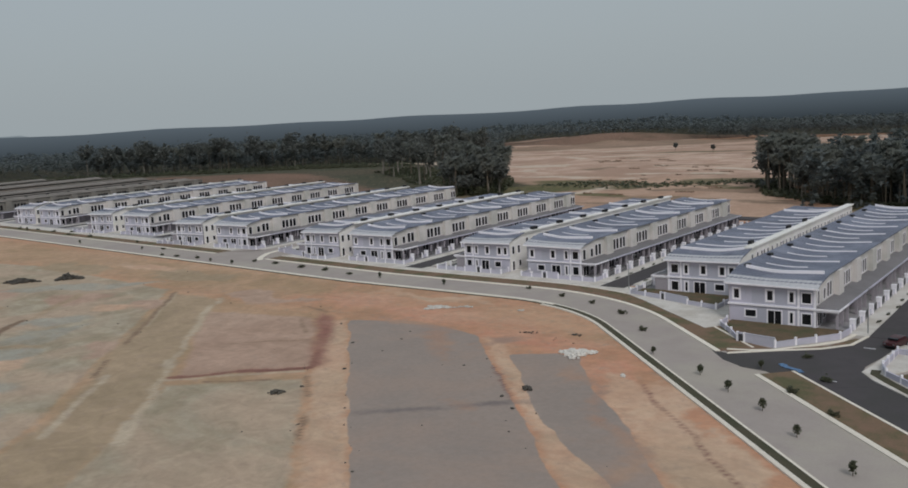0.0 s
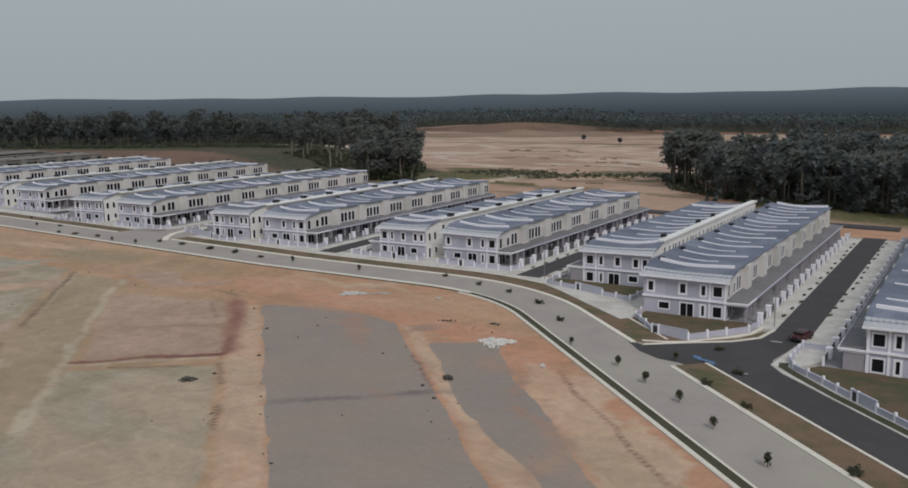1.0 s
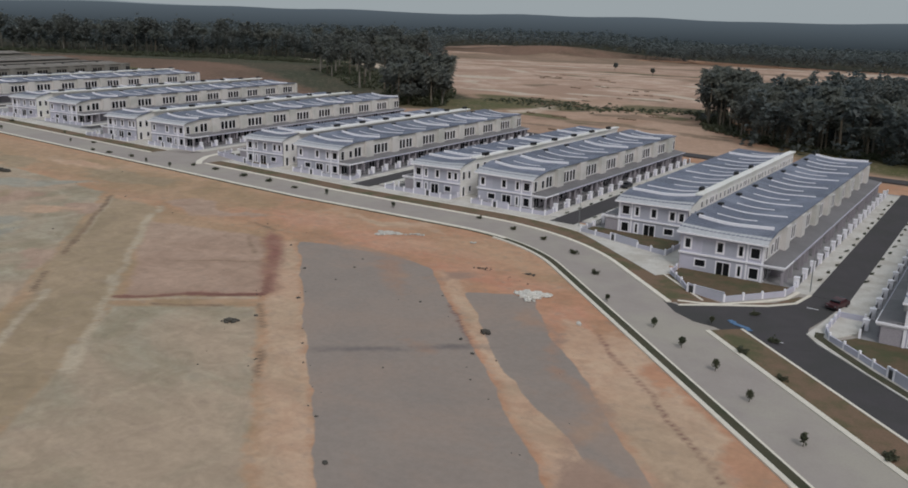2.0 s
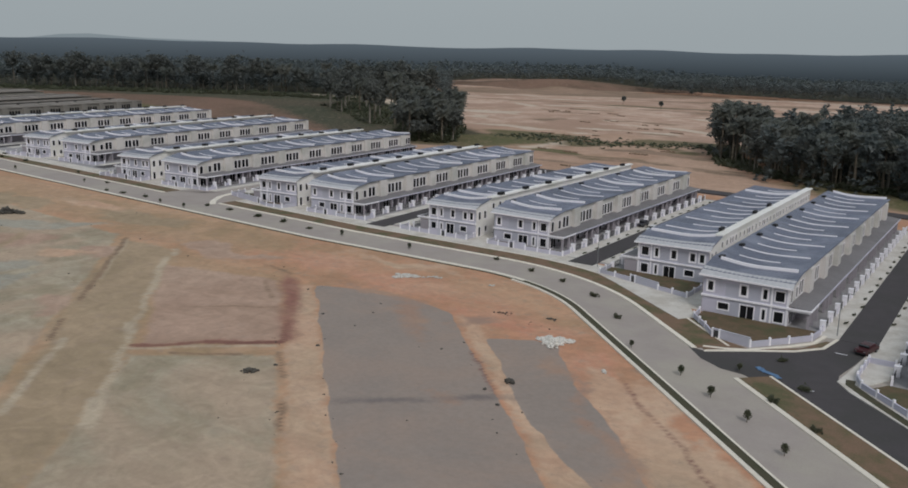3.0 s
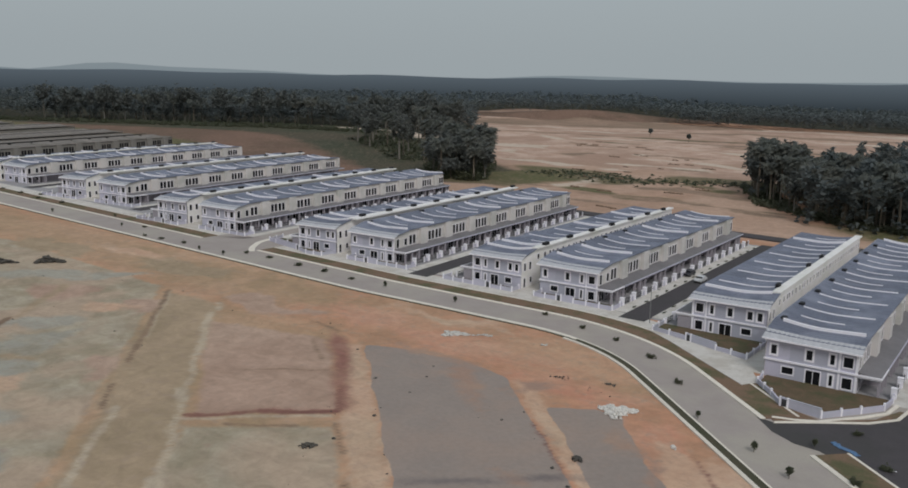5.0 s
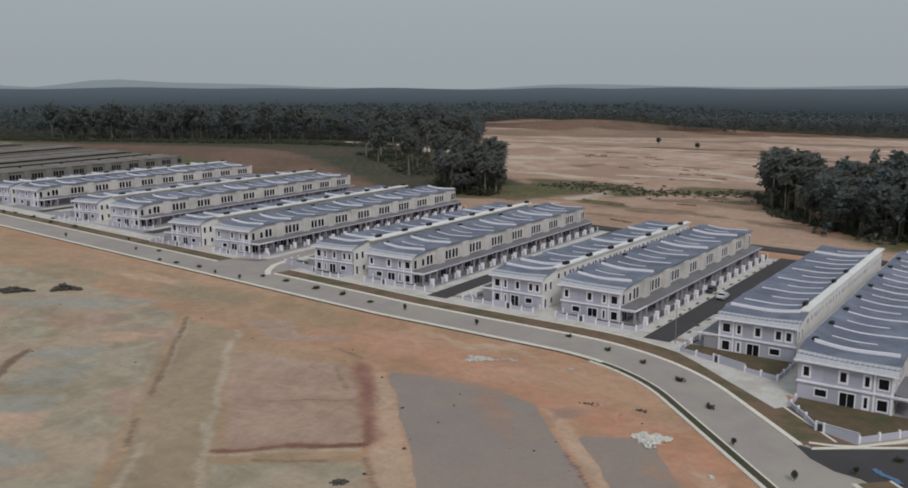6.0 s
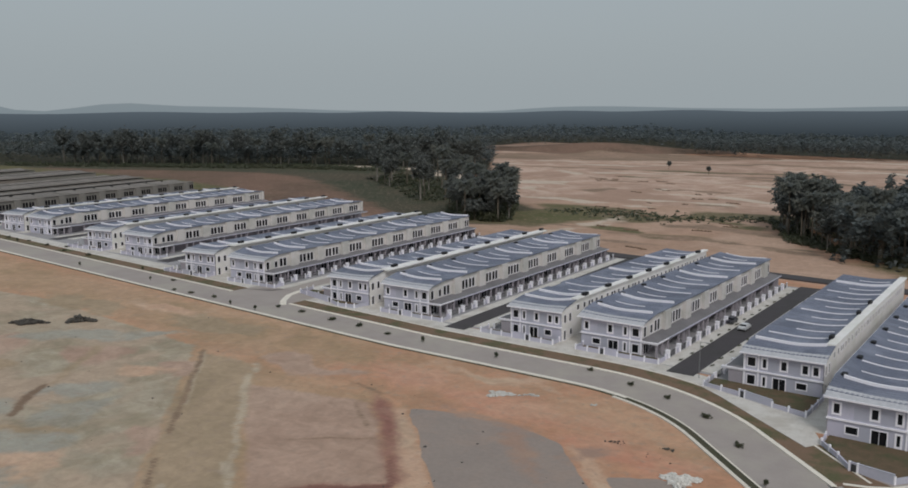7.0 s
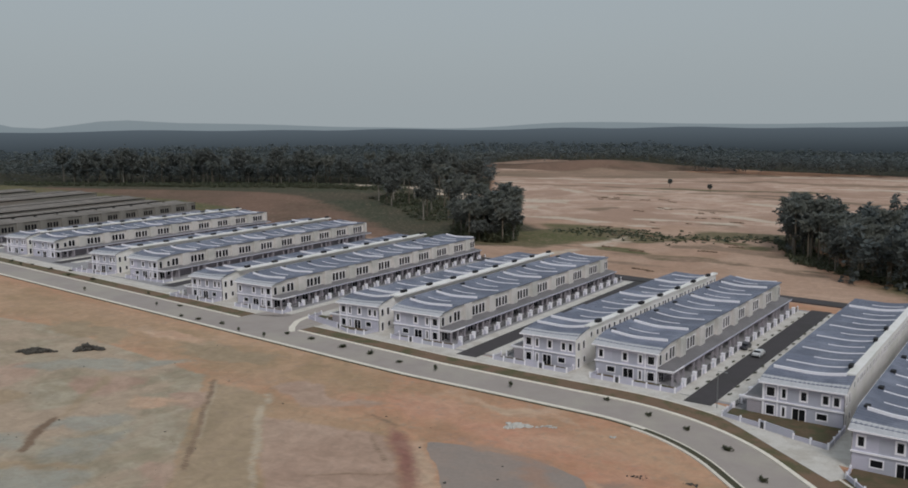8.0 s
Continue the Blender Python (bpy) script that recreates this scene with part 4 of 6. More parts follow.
# ---- trees ----
def tree(name, height, spread, seed, leaf, bark, label):
    """A trunk with limbs and a crown of many small leaf clumps with gaps."""
    rnd = random.Random(seed)
    root = new(name)
    tagged(root, label, "tree", "trees at the edge of the woods")
    bm = bmesh.new()

    def limb(p, q, r0, r1):
        d = (q - p)
        m = Matrix.Translation((p + q) / 2) @ d.to_track_quat('Z', 'Y').to_matrix().to_4x4()
        bmesh.ops.create_cone(bm, cap_ends=True, segments=6, radius1=r0, radius2=r1, depth=d.length, matrix=m)
    top = Vector((rnd.uniform(-.6, .6), rnd.uniform(-.6, .6), height * 0.72))
    mid = Vector((top.x * 0.3, top.y * 0.3, height * 0.38))
    limb(Vector((0, 0, -0.4)), mid, height * 0.022, height * 0.016)
    limb(mid, top, height * 0.016, height * 0.006)
    tips = [top]
    for k in range(7):
        a = k * 2.4 + rnd.uniform(-.4, .4)
        f = rnd.uniform(0.0, 0.85)
        s = mid.lerp(top, f)
        e = s + Vector((math.cos(a) * spread * rnd.uniform(0.5, 0.9), math.sin(a) * spread * rnd.uniform(0.5, 0.9), height * rnd.uniform(0.08, 0.24)))
        limb(s, e, height * 0.007, height * 0.003)
        tips += [e, s.lerp(e, 0.6)]
    part("trunk", bm, bark, root)
    verts, faces = [], []
    for e in tips:
        for _ in range(10):
            c = e + Vector((rnd.gauss(0, 1) * spread * 0.27, rnd.gauss(0, 1) * spread * 0.27, rnd.gauss(0.2, 1) * height * 0.07))
            leaves(verts, faces, c, rnd.uniform(0.5, 1.15), rnd.uniform(0.35, 0.8), rnd)
    raw("crown", verts, faces, leaf, root)
    return root


def palm(name, height, seed, label):
    rnd = random.Random(seed)
    root = new(name)
    tagged(root, label, "palm tree", "trees at the edge of the woods")
    bm = bmesh.new()
    prev = Vector((0, 0, -0.4))
    lean = Vector((rnd.uniform(-.5, .5), rnd.uniform(-.5, .5), 0))
    for k in range(4):
        q = Vector((0, 0, height * (k + 1) / 4)) + lean * ((k + 1) / 4) ** 2
        d = q - prev
        bmesh.ops.create_cone(bm, cap_ends=True, segments=7, radius1=0.34 - 0.035 * k, radius2=0.30 - 0.035 * k, depth=d.length,
                              matrix=Matrix.Translation((prev + q) / 2) @ d.to_track_quat('Z', 'Y').to_matrix().to_4x4())
        prev = q
    part("trunk", bm, BARK, root)
    verts, faces = [], []
    for k in range(30):
        a = k * 2.39996
        up = 1.1 - 1.7 * (k / 30)
        length = rnd.uniform(4.0, 5.4)
        p = Vector(prev)
        dv = Vector((math.cos(a), math.sin(a), up)).normalized()
        side = Vector((-math.sin(a), math.cos(a), 0))
        pts = []
        for s in range(6):
            pts.append(p.copy())
            p = p + dv * length / 5
            dv = (dv + Vector((0, 0, -0.24))).normalized()
        for s in range(5):
            w0, w1 = (0.3, 0.9, 1.1, 0.95, 0.6, 0.1)[s:s + 2]
            for sg in (-1, 1):
                # leaflets fall to both sides of the rib, with gaps between them
                b = len(verts)
                m = pts[s].lerp(pts[s + 1], 0.72)
                verts += [tuple(pts[s]), tuple(m), tuple(m + side * sg * w1 + Vector((0, 0, -0.95 * w1))), tuple(pts[s] + side * sg * w0 + Vector((0, 0, -0.95 * w0)))]
                faces.append((b, b + 1, b + 2, b + 3))
    raw("crown", verts, faces, PALMLEAF, root)
    return root


PLANTED = set()


def plant(protos, spots, seed, size=1.0):
    rnd = random.Random(seed)
    for x, y in spots:
        i = rnd.randrange(len(protos))
        s = rnd.uniform(0.8, 1.2) * size
        m = pose(x, y, gz(x) + rough_ground(x, y) + 0.15, 0, 0, rnd.uniform(0, 360))
        if protos[i].name not in PLANTED:
            PLANTED.add(protos[i].name)
            protos[i].matrix_world = m
            protos[i].scale = (s, s, s)
        else:
            ob = copy_thing(protos[i], m)
            ob.scale = (s, s, s)


def scatter(n, poly, gap, seed):
    rnd = random.Random(seed)
    xs, ys = [p[0] for p in poly], [p[1] for p in poly]
    out, tries = [], 0
    while len(out) < n and tries < n * 60:
        tries += 1
        x, y = rnd.uniform(min(xs), max(xs)), rnd.uniform(min(ys), max(ys))
        if inside(x, y, poly) and all(math.hypot(x - a, y - b) > gap for a, b in out):
            out.append((x, y))
    return out


BROAD = [tree("broadleaf_tree", 19, 4.4, 1, LEAF, PALEBARK, "tall slender tree with a dark broken crown"),
         tree("broadleaf_tree", 16, 4.0, 2, LEAF, PALEBARK, "slender tree with a dark broken crown"),
         tree("broadleaf_tree", 22, 5.0, 3, LEAF, PALEBARK, "tall tree with pale trunk and dark crown"),
         tree("broadleaf_tree", 9, 3.6, 4, LEAF, BARK, "low bushy tree with a dark crown")]
PALMS = [palm("oil_palm", 14, 5, "oil palm with drooping dark fronds"), palm("oil_palm", 17, 6, "tall oil palm with drooping dark fronds"), palm("oil_palm", 11, 7, "low oil palm with drooping dark fronds")]
EAST_DEEP = [(16, 172), (66, 155), (120, 140), (120, 200), (30, 290), (-16, 232)]
WEST_GROVE = [(-178, 172), (-156, 152), (-135, 160), (-149, 184), (-172, 224), (-188, 236), (-200, 222)]
NORTH_EDGE = [(-680, 258), (-640, 274), (-455, 386), (-364, 404), (-330, 384), (-296, 362), (-300, 384), (-330, 410), (-372, 434), (-470, 412), (-680, 300)]
plant(PALMS + PALMS + BROAD[:1], scatter(95, EAST_EDGE, 3.6, 1), 1)
plant(BROAD + PALMS, scatter(40, EAST_DEEP, 5.5, 5), 5)
plant(PALMS + BROAD[:2] + BROAD[3:], scatter(54, WEST_GROVE, 4.4, 2), 2)
plant(BROAD[:3] + BROAD[:3] + PALMS, scatter(92, NORTH_EDGE, 6.0, 3), 3, 1.3)
plant(BROAD[:3] + PALMS[:2], scatter(24, OPEN_WOOD, 9.0, 6), 6, 1.15)
plant([tree("small_tree", 7.0, 1.2, 8, LEAF, BARK, "small lone tree on the cleared sand")], [(-205, 511), (-160, 477)], 4)


def gully_bushes():
    rnd = random.Random(5)
    verts, faces = [], []
    for k in range(420):
        f = rnd.random()
        x = -140 + 98 * f + rnd.gauss(0, 5)
        y = 210 + 20 * f + 6 * math.sin(f * 9.0) + rnd.gauss(0, 4 + 6 * abs(math.sin(f * 17)))
        leaves(verts, faces, (x, y, gz(x) + 0.2), rnd.uniform(0.4, 1.2), rnd.uniform(0.2, 0.55), rnd)
    return tagged(raw("gully_bushes", verts, faces, SHRUB), "low olive bushes along a gully", "bushes", kind="stuff")


gully_bushes()


def undergrowth(outline, count, seed, label, tall=1.5):
    """Low bushes that close the foot of the wood's edge."""
    rnd = random.Random(seed)
    verts, faces = [], []
    for x, y in scatter(count, outline, 0.8, seed):
        for _ in range(3):
            h = rnd.uniform(0.4, tall)
            leaves(verts, faces, (x + rnd.gauss(0, 0.7), y + rnd.gauss(0, 0.7), gz(x) + h * 0.5), rnd.uniform(0.5, 1.2), h * 0.7, rnd)
    return tagged(raw("undergrowth", verts, faces, SHRUB), label, "undergrowth", kind="stuff")


undergrowth(WEST_GROVE, 700, 21, "olive undergrowth below the palms", 5.0)
undergrowth(OPEN_WOOD, 420, 24, "olive undergrowth between the slender trees", 1.8)
undergrowth([(-700, 238), (-640, 262), (-455, 360), (-362, 372), (-350, 350), (-440, 330), (-520, 290), (-700, 215)], 900, 22, "olive undergrowth at the foot of the woods", 3.4)
undergrowth([(-45, 232), (-22, 175), (-6, 162), (14, 145), (60, 136), (60, 144), (18, 154), (0, 168), (-14, 188), (-36, 236)], 420, 23, "olive undergrowth at the foot of the woods")


def earth_banks():
    """Low ridges of pushed-up earth on the cleared ground behind the terraces."""
    rnd = random.Random(41)
    verts, faces = [], []
    for x, y in scatter(32, [(-118, 128), (-40, 120), (-26, 150), (-50, 210), (-70, 300), (-170, 420), (-230, 420), (-150, 262), (-112, 205)], 7.0, 41):
        length, ang = rnd.uniform(3.0, 9.0), rnd.uniform(-0.5, 0.4)
        for k in range(int(length * 1.6)):
            s = (k / (length * 1.6) - 0.5) * length
            clump(verts, faces, (x + s * math.cos(ang), y + s * math.sin(ang) + rnd.gauss(0, 0.3), gz(x) + rough_ground(x, y) + 0.1), rnd.uniform(0.5, 0.9), rnd.uniform(0.25, 0.6), rnd)
    return tagged(soft_shade(raw("earth_banks", verts, faces, BANK)), "low brown ridges of pushed-up earth", "earth banks", kind="stuff")


earth_banks()
# ---- terrace houses ----
DEPTH, EDGE, FENCE = 13.8, 17.1, 18.9


def profile(u):
    """The roofs fall from the back to a valley and rise a little again to the front."""
    a, b = 8.25 - 0.165 * u, 7.05 + 0.048 * u
    return max(a, b) + 0.12 * math.exp(-((u - 5.7) / 1.3) ** 2)


def roof_drop(u, v, side):
    """The roof of an end house falls towards its outer end."""
    if side is None:
        return 0.0
    t = (PITCH - v) / (PITCH + 1.0) if side == 0 else v / (PITCH + 1.0)
    return max(0.0, t) * (profile(u) - 6.98 + 0.012 * u)


def roof_part(root, side, material, start=-0.4):
    """One bent sheet with raised seams that run from back to front."""
    v0, v1 = (0.5 if side == 0 else 0.0), (PITCH - 0.5 if side == 1 else PITCH)
    us = [start + (DEPTH + 0.5 - start) * i / 12 for i in range(13)]
    vs = [(v0, 0.0)]
    v = v0 + 0.45
    while v < v1 - 0.1:
        vs += [(v - 0.05, 0.0), (v, 0.05), (v + 0.05, 0.0)]
        v += 0.9
    vs.append((v1, 0.0))
    verts = [(u, v, profile(u) - roof_drop(u, v, side) + dz) for v, dz in vs for u in us]
    verts += [(u, v, profile(u) - roof_drop(u, v, side) - 0.2) for v in (v0, v1) for u in us]
    n, m = len(us), len(vs)
    faces = [(j * n + i, j * n + i + 1, (j + 1) * n + i + 1, (j + 1) * n + i) for j in range(m - 1) for i in range(n - 1)]
    low = m * n
    for i in range(n - 1):
        faces += [(low + i, low + n + i, low + n + i + 1, low + i + 1), (i, low + i, low + i + 1, i + 1), ((m - 1) * n + i, (m - 1) * n + i + 1, low + n + i + 1, low + n + i)]
    for i in (0, n - 1):
        faces.append(tuple(j * n + i for j in range(m)) + (low + n + i, low + i))
    return raw("roof", verts, faces, material, root)


def strip(root, name, v, w, h, u0, u1, side, material, low=0.1):
    """A band that follows the roof: the cap of a party wall, or the fascia of the end."""
    verts, faces, n = [], [], 13
    for i in range(n):
        u = u0 + (u1 - u0) * i / (n - 1)
        z = profile(u) - roof_drop(u, v, side)
        verts += [(u, v - w / 2, z + h), (u, v + w / 2, z + h), (u, v + w / 2, z - low), (u, v - w / 2, z - low)]
    for i in range(n - 1):
        a = 4 * i
        for c in range(4):
            d = (c + 1) % 4
            faces.append((a + c, a + d, a + 4 + d, a + 4 + c))
    faces += [(0, 3, 2, 1), (4 * n - 4, 4 * n - 3, 4 * n - 2, 4 * n - 1)]
    return raw(name, verts, faces, material, root)


def house(label, group, side=None, bold=True, old=False, left=False, far=False, mid=False, box_up=True, canopy=0.45):
    """One two-storey terrace house. side: 0 or 1 for the end of the row that it closes, bold: a thick white firewall,
    left: it stands in a row that shows its back, far: one of the rows far off, canopy: the ledge over the back lane."""
    root = new("terrace_house")
    tagged(root, label, "house", group)
    roofing = OLDROOF if old else ROOF
    cream = OLDWALL if old else WALLCREAM
    white = OLDWALL if old else TRIM
    # front, outer face towards +u; the windows of two neighbours gather at the firewall between them
    up = [(0.25, 1.5, 3.85, 6.15), (1.75, 3.0, 3.85, 6.15)] if not bold else [(2.85, 4.1, 3.85, 6.15), (4.35, 5.6, 3.85, 6.15)]
    if side == 0:
        up = [(0.7, 1.9, 3.7, 5.8), (4.0, 5.2, 3.9, 5.6)]
    down = [] if left or far else [(0.7, 3.1, 0.15, 2.25), (3.9, 5.1, 0.9, 2.2)]
    backs = [(0.6, 1.6, 5.7, 6.85), (2.0, 3.0, 5.7, 6.85), (4.2, 5.2, 5.7, 6.85)] if left and bold else [(1.0, 2.0, 5.7, 6.85), (4.0, 5.0, 5.7, 6.85)] if left else []
    if canopy > 1.5:
        backs = []
    if side == 1:
        backs = [(1.0, 1.95, 3.9, 5.6), (3.3, 4.25, 3.9, 5.6)]
    part("ground_floor_front", panel(bmesh.new(), (DEPTH, 0), (0, 1), PITCH, 0.0, 3.1, down), PLUM, root, "mauve-grey plastered wall")
    low_backs = [(1.0, 1.9, 0.15, 2.2), (3.7, 4.6, 0.9, 2.1)] if side == 1 else []
    part("ground_floor_back", panel(bmesh.new(), (0, PITCH), (0, -1), PITCH, 0.0, 3.1, low_backs), WALLWHITE if left else cream, root)
    top = 7.4 if side is None else 6.6
    back_top = 7.8 if side is None else 6.3
    front = panel(bmesh.new(), (DEPTH, 0), (0, 1), PITCH, 3.1, top, up)
    back = panel(bmesh.new(), (0, PITCH), (0, -1), PITCH, 3.1, back_top + (0.35 if left and side is None else 0.0), backs)
    if side is not None:
        # raking pieces that close the walls under the falling roof
        for bm, u, low in ((front, DEPTH - 0.15, top), (back, 0.0, back_top)):
            a = profile(u) - roof_drop(u, 0, side) - (0.4 if side == 0 else 0.15)
            b = profile(u) - roof_drop(u, PITCH, side) - (0.4 if side == 1 else 0.15)
            vs = [bm.verts.new(c) for c in ((u, 0, low), (u, PITCH, low), (u, PITCH, max(b, low + 0.01)), (u, 0, max(a, low + 0.01)),
                                            (u + 0.15, 0, low), (u + 0.15, PITCH, low), (u + 0.15, PITCH, max(b, low + 0.01)), (u + 0.15, 0, max(a, low + 0.01)))]
            for f in ((0, 1, 2, 3), (7, 6, 5, 4), (0, 4, 5, 1), (1, 5, 6, 2), (2, 6, 7, 3), (3, 7, 4, 0)):
                bm.faces.new([vs[i] for i in f])
    part("upper_front", front, cream, root, "cream painted wall")
    part("upper_back", back, WALLWHITE if left else cream, root, "white painted wall" if left else "cream painted wall")
    for h in up:
        ring_part("window", (DEPTH, 0), (0, 1), h, white, root, 0.06, 0.07)
    for h in down:
        ring_part("window", (DEPTH, 0), (0, 1), h, white, root, 0.05, 0.10)
    for h in backs + low_backs:
        ring_part("window", (0, PITCH), (0, -1), h, white, root, 0.05, 0.10)
    roof_part(root, side, roofing, 0.9 if left and side is None else -0.4)
    # back parapet, pale and broad
    if side is None:
        if left:
            part("back_parapet", boxes((-canopy, 1.15, 0.0, PITCH, 8.15, 8.5)), WALLWHITE, root, "broad white parapet")
        else:
            part("back_gutter", boxes((-0.55, -0.41, 0.0, PITCH, 7.85, 8.2)), white, root, "white gutter board")
    # party wall cap
    v = PITCH - 0.2 if side != 1 else 0.2
    if bold and mid:
        strip(root, "firewall", v, 0.2, 0.2, 1.4, DEPTH - 0.9, side, white)
    elif bold:
        strip(root, "firewall", v, 0.42, 0.5, 1.0, DEPTH - 0.3, side, white)
    else:
        strip(root, "firewall", v, 0.16, 0.14, 2.4, DEPTH - 4.5, side, white)
    # pier that stands forward between two groups of windows
    if side is None and bold:
        part("pier", boxes((DEPTH + 0.01, DEPTH + 0.85, 0.01, 1.5, 3.3, 7.5)), cream, root, "cream pier")
    elif side is None:
        part("pier", boxes((DEPTH + 0.01, DEPTH + 0.85, PITCH - 1.5, PITCH - 0.01, 3.3, 7.5)), cream, root, "cream pier")
    # porch: lean-to roof, white fascia, columns
    bm = bmesh.new()
    vs = [bm.verts.new(c) for c in ((DEPTH, 0, 3.55), (DEPTH, PITCH, 3.55), (EDGE, PITCH, 3.1), (EDGE, 0, 3.1), (DEPTH, 0, 3.4), (DEPTH, PITCH, 3.4), (EDGE, PITCH, 2.95), (EDGE, 0, 2.95))]
    for f in ((3, 2, 1, 0), (4, 5, 6, 7), (0, 1, 5, 4), (1, 2, 6, 5), (2, 3, 7, 6), (3, 0, 4, 7)):
        bm.faces.new([vs[i] for i in f])
    part("porch_roof", bm, PORCH, root, "grey lean-to porch roof")
    part("porch_fascia", boxes((EDGE, EDGE + 0.12, 0.0, PITCH, 2.85, 3.16)), white if side is not None else WALLGREY, root)
    for cv in (0.2, 3.0) if bold else (0.2,):
        part("porch_column", boxes((EDGE - 0.5, EDGE - 0.1, cv, cv + 0.35, 0.0, 2.95)), PLUM, root, "mauve-grey column")
    if bold:
        part("porch_wall", boxes((DEPTH + 0.02, EDGE - 0.6, PITCH - 0.18, PITCH - 0.04, 0.0, 2.9)), PLUM, root, "mauve-grey dividing wall")
    if not bold and box_up:
        part("roof_hatch", boxes((-0.6, 0.4, 0.3, 2.3, 8.4, 9.15) if canopy > 0.5 else (0.95, 1.65, 0.4, 2.1, 8.3, 9.1) if left else (0.35, 1.2, 0.4, 1.7, 7.9, 8.5), bevel=0.05), TANK, root, "dark hatch box on the roof")
    if side is not None:
        end_wall(root, side)
    return root


def eaves(u):
    """Height of the straight white fascia on the outer end."""
    return 6.66 - 0.012 * u


def end_skirt(root, side, vo, out):
    """A steep light apron of ribs from the edge of the roof down to the fascia of the outer end."""
    verts, faces, n = [], [], 41
    for i in range(n):
        u = -0.4 + (DEPTH + 0.9) * i / (n - 1)
        lift = 0.05 if i % 2 else 0.0
        a, b = vo + out * (0.9 + lift), vo - out * 1.5
        za, zb = eaves(u), profile(u) - roof_drop(u, b, side) + 0.12 + lift
        verts += [(u, a, za), (u, b, zb), (u, b, zb - 0.3), (u, a - out * 0.15, za - 0.1)]
    for i in range(n - 1):
        k = 4 * i
        for c in range(4):
            d = (c + 1) % 4
            faces.append((k + c, k + d, k + 4 + d, k + 4 + c))
    faces += [(0, 3, 2, 1), (4 * n - 4, 4 * n - 3, 4 * n - 2, 4 * n - 1)]
    tagged(raw("end_skirt", verts, faces, PARAPET, root), "light grey ribbed roof apron")
    verts, faces, n = [], [], 13
    for i in range(n):
        u = -0.45 + (DEPTH + 1.0) * i / (n - 1)
        z, p, q = eaves(u), vo + out * 0.62, vo + out * 0.98
        verts += [(u, p, z + 0.02), (u, q, z + 0.02), (u, q, z - 0.26), (u, p, z - 0.26)]
    for i in range(n - 1):
        k = 4 * i
        for c in range(4):
            d = (c + 1) % 4
            faces.append((k + c, k + d, k + 4 + d, k + 4 + c))
    faces += [(0, 3, 2, 1), (4 * n - 4, 4 * n - 3, 4 * n - 2, 4 * n - 1)]
    tagged(raw("end_fascia", verts, faces, TRIM, root), "white fascia")
    verts = [(u, vo + out * w, eaves(u) - 0.2) for u in (0.0, DEPTH * 0.3, DEPTH * 0.6, DEPTH) for w in (0.01, 0.7)]
    raw("soffit", verts + [(x, y, z + 0.1) for x, y, z in verts], [(0, 2, 3, 1), (2, 4, 5, 3), (4, 6, 7, 5), (8, 9, 11, 10), (10, 11, 13, 12), (12, 13, 15, 14)], TRIM, root)


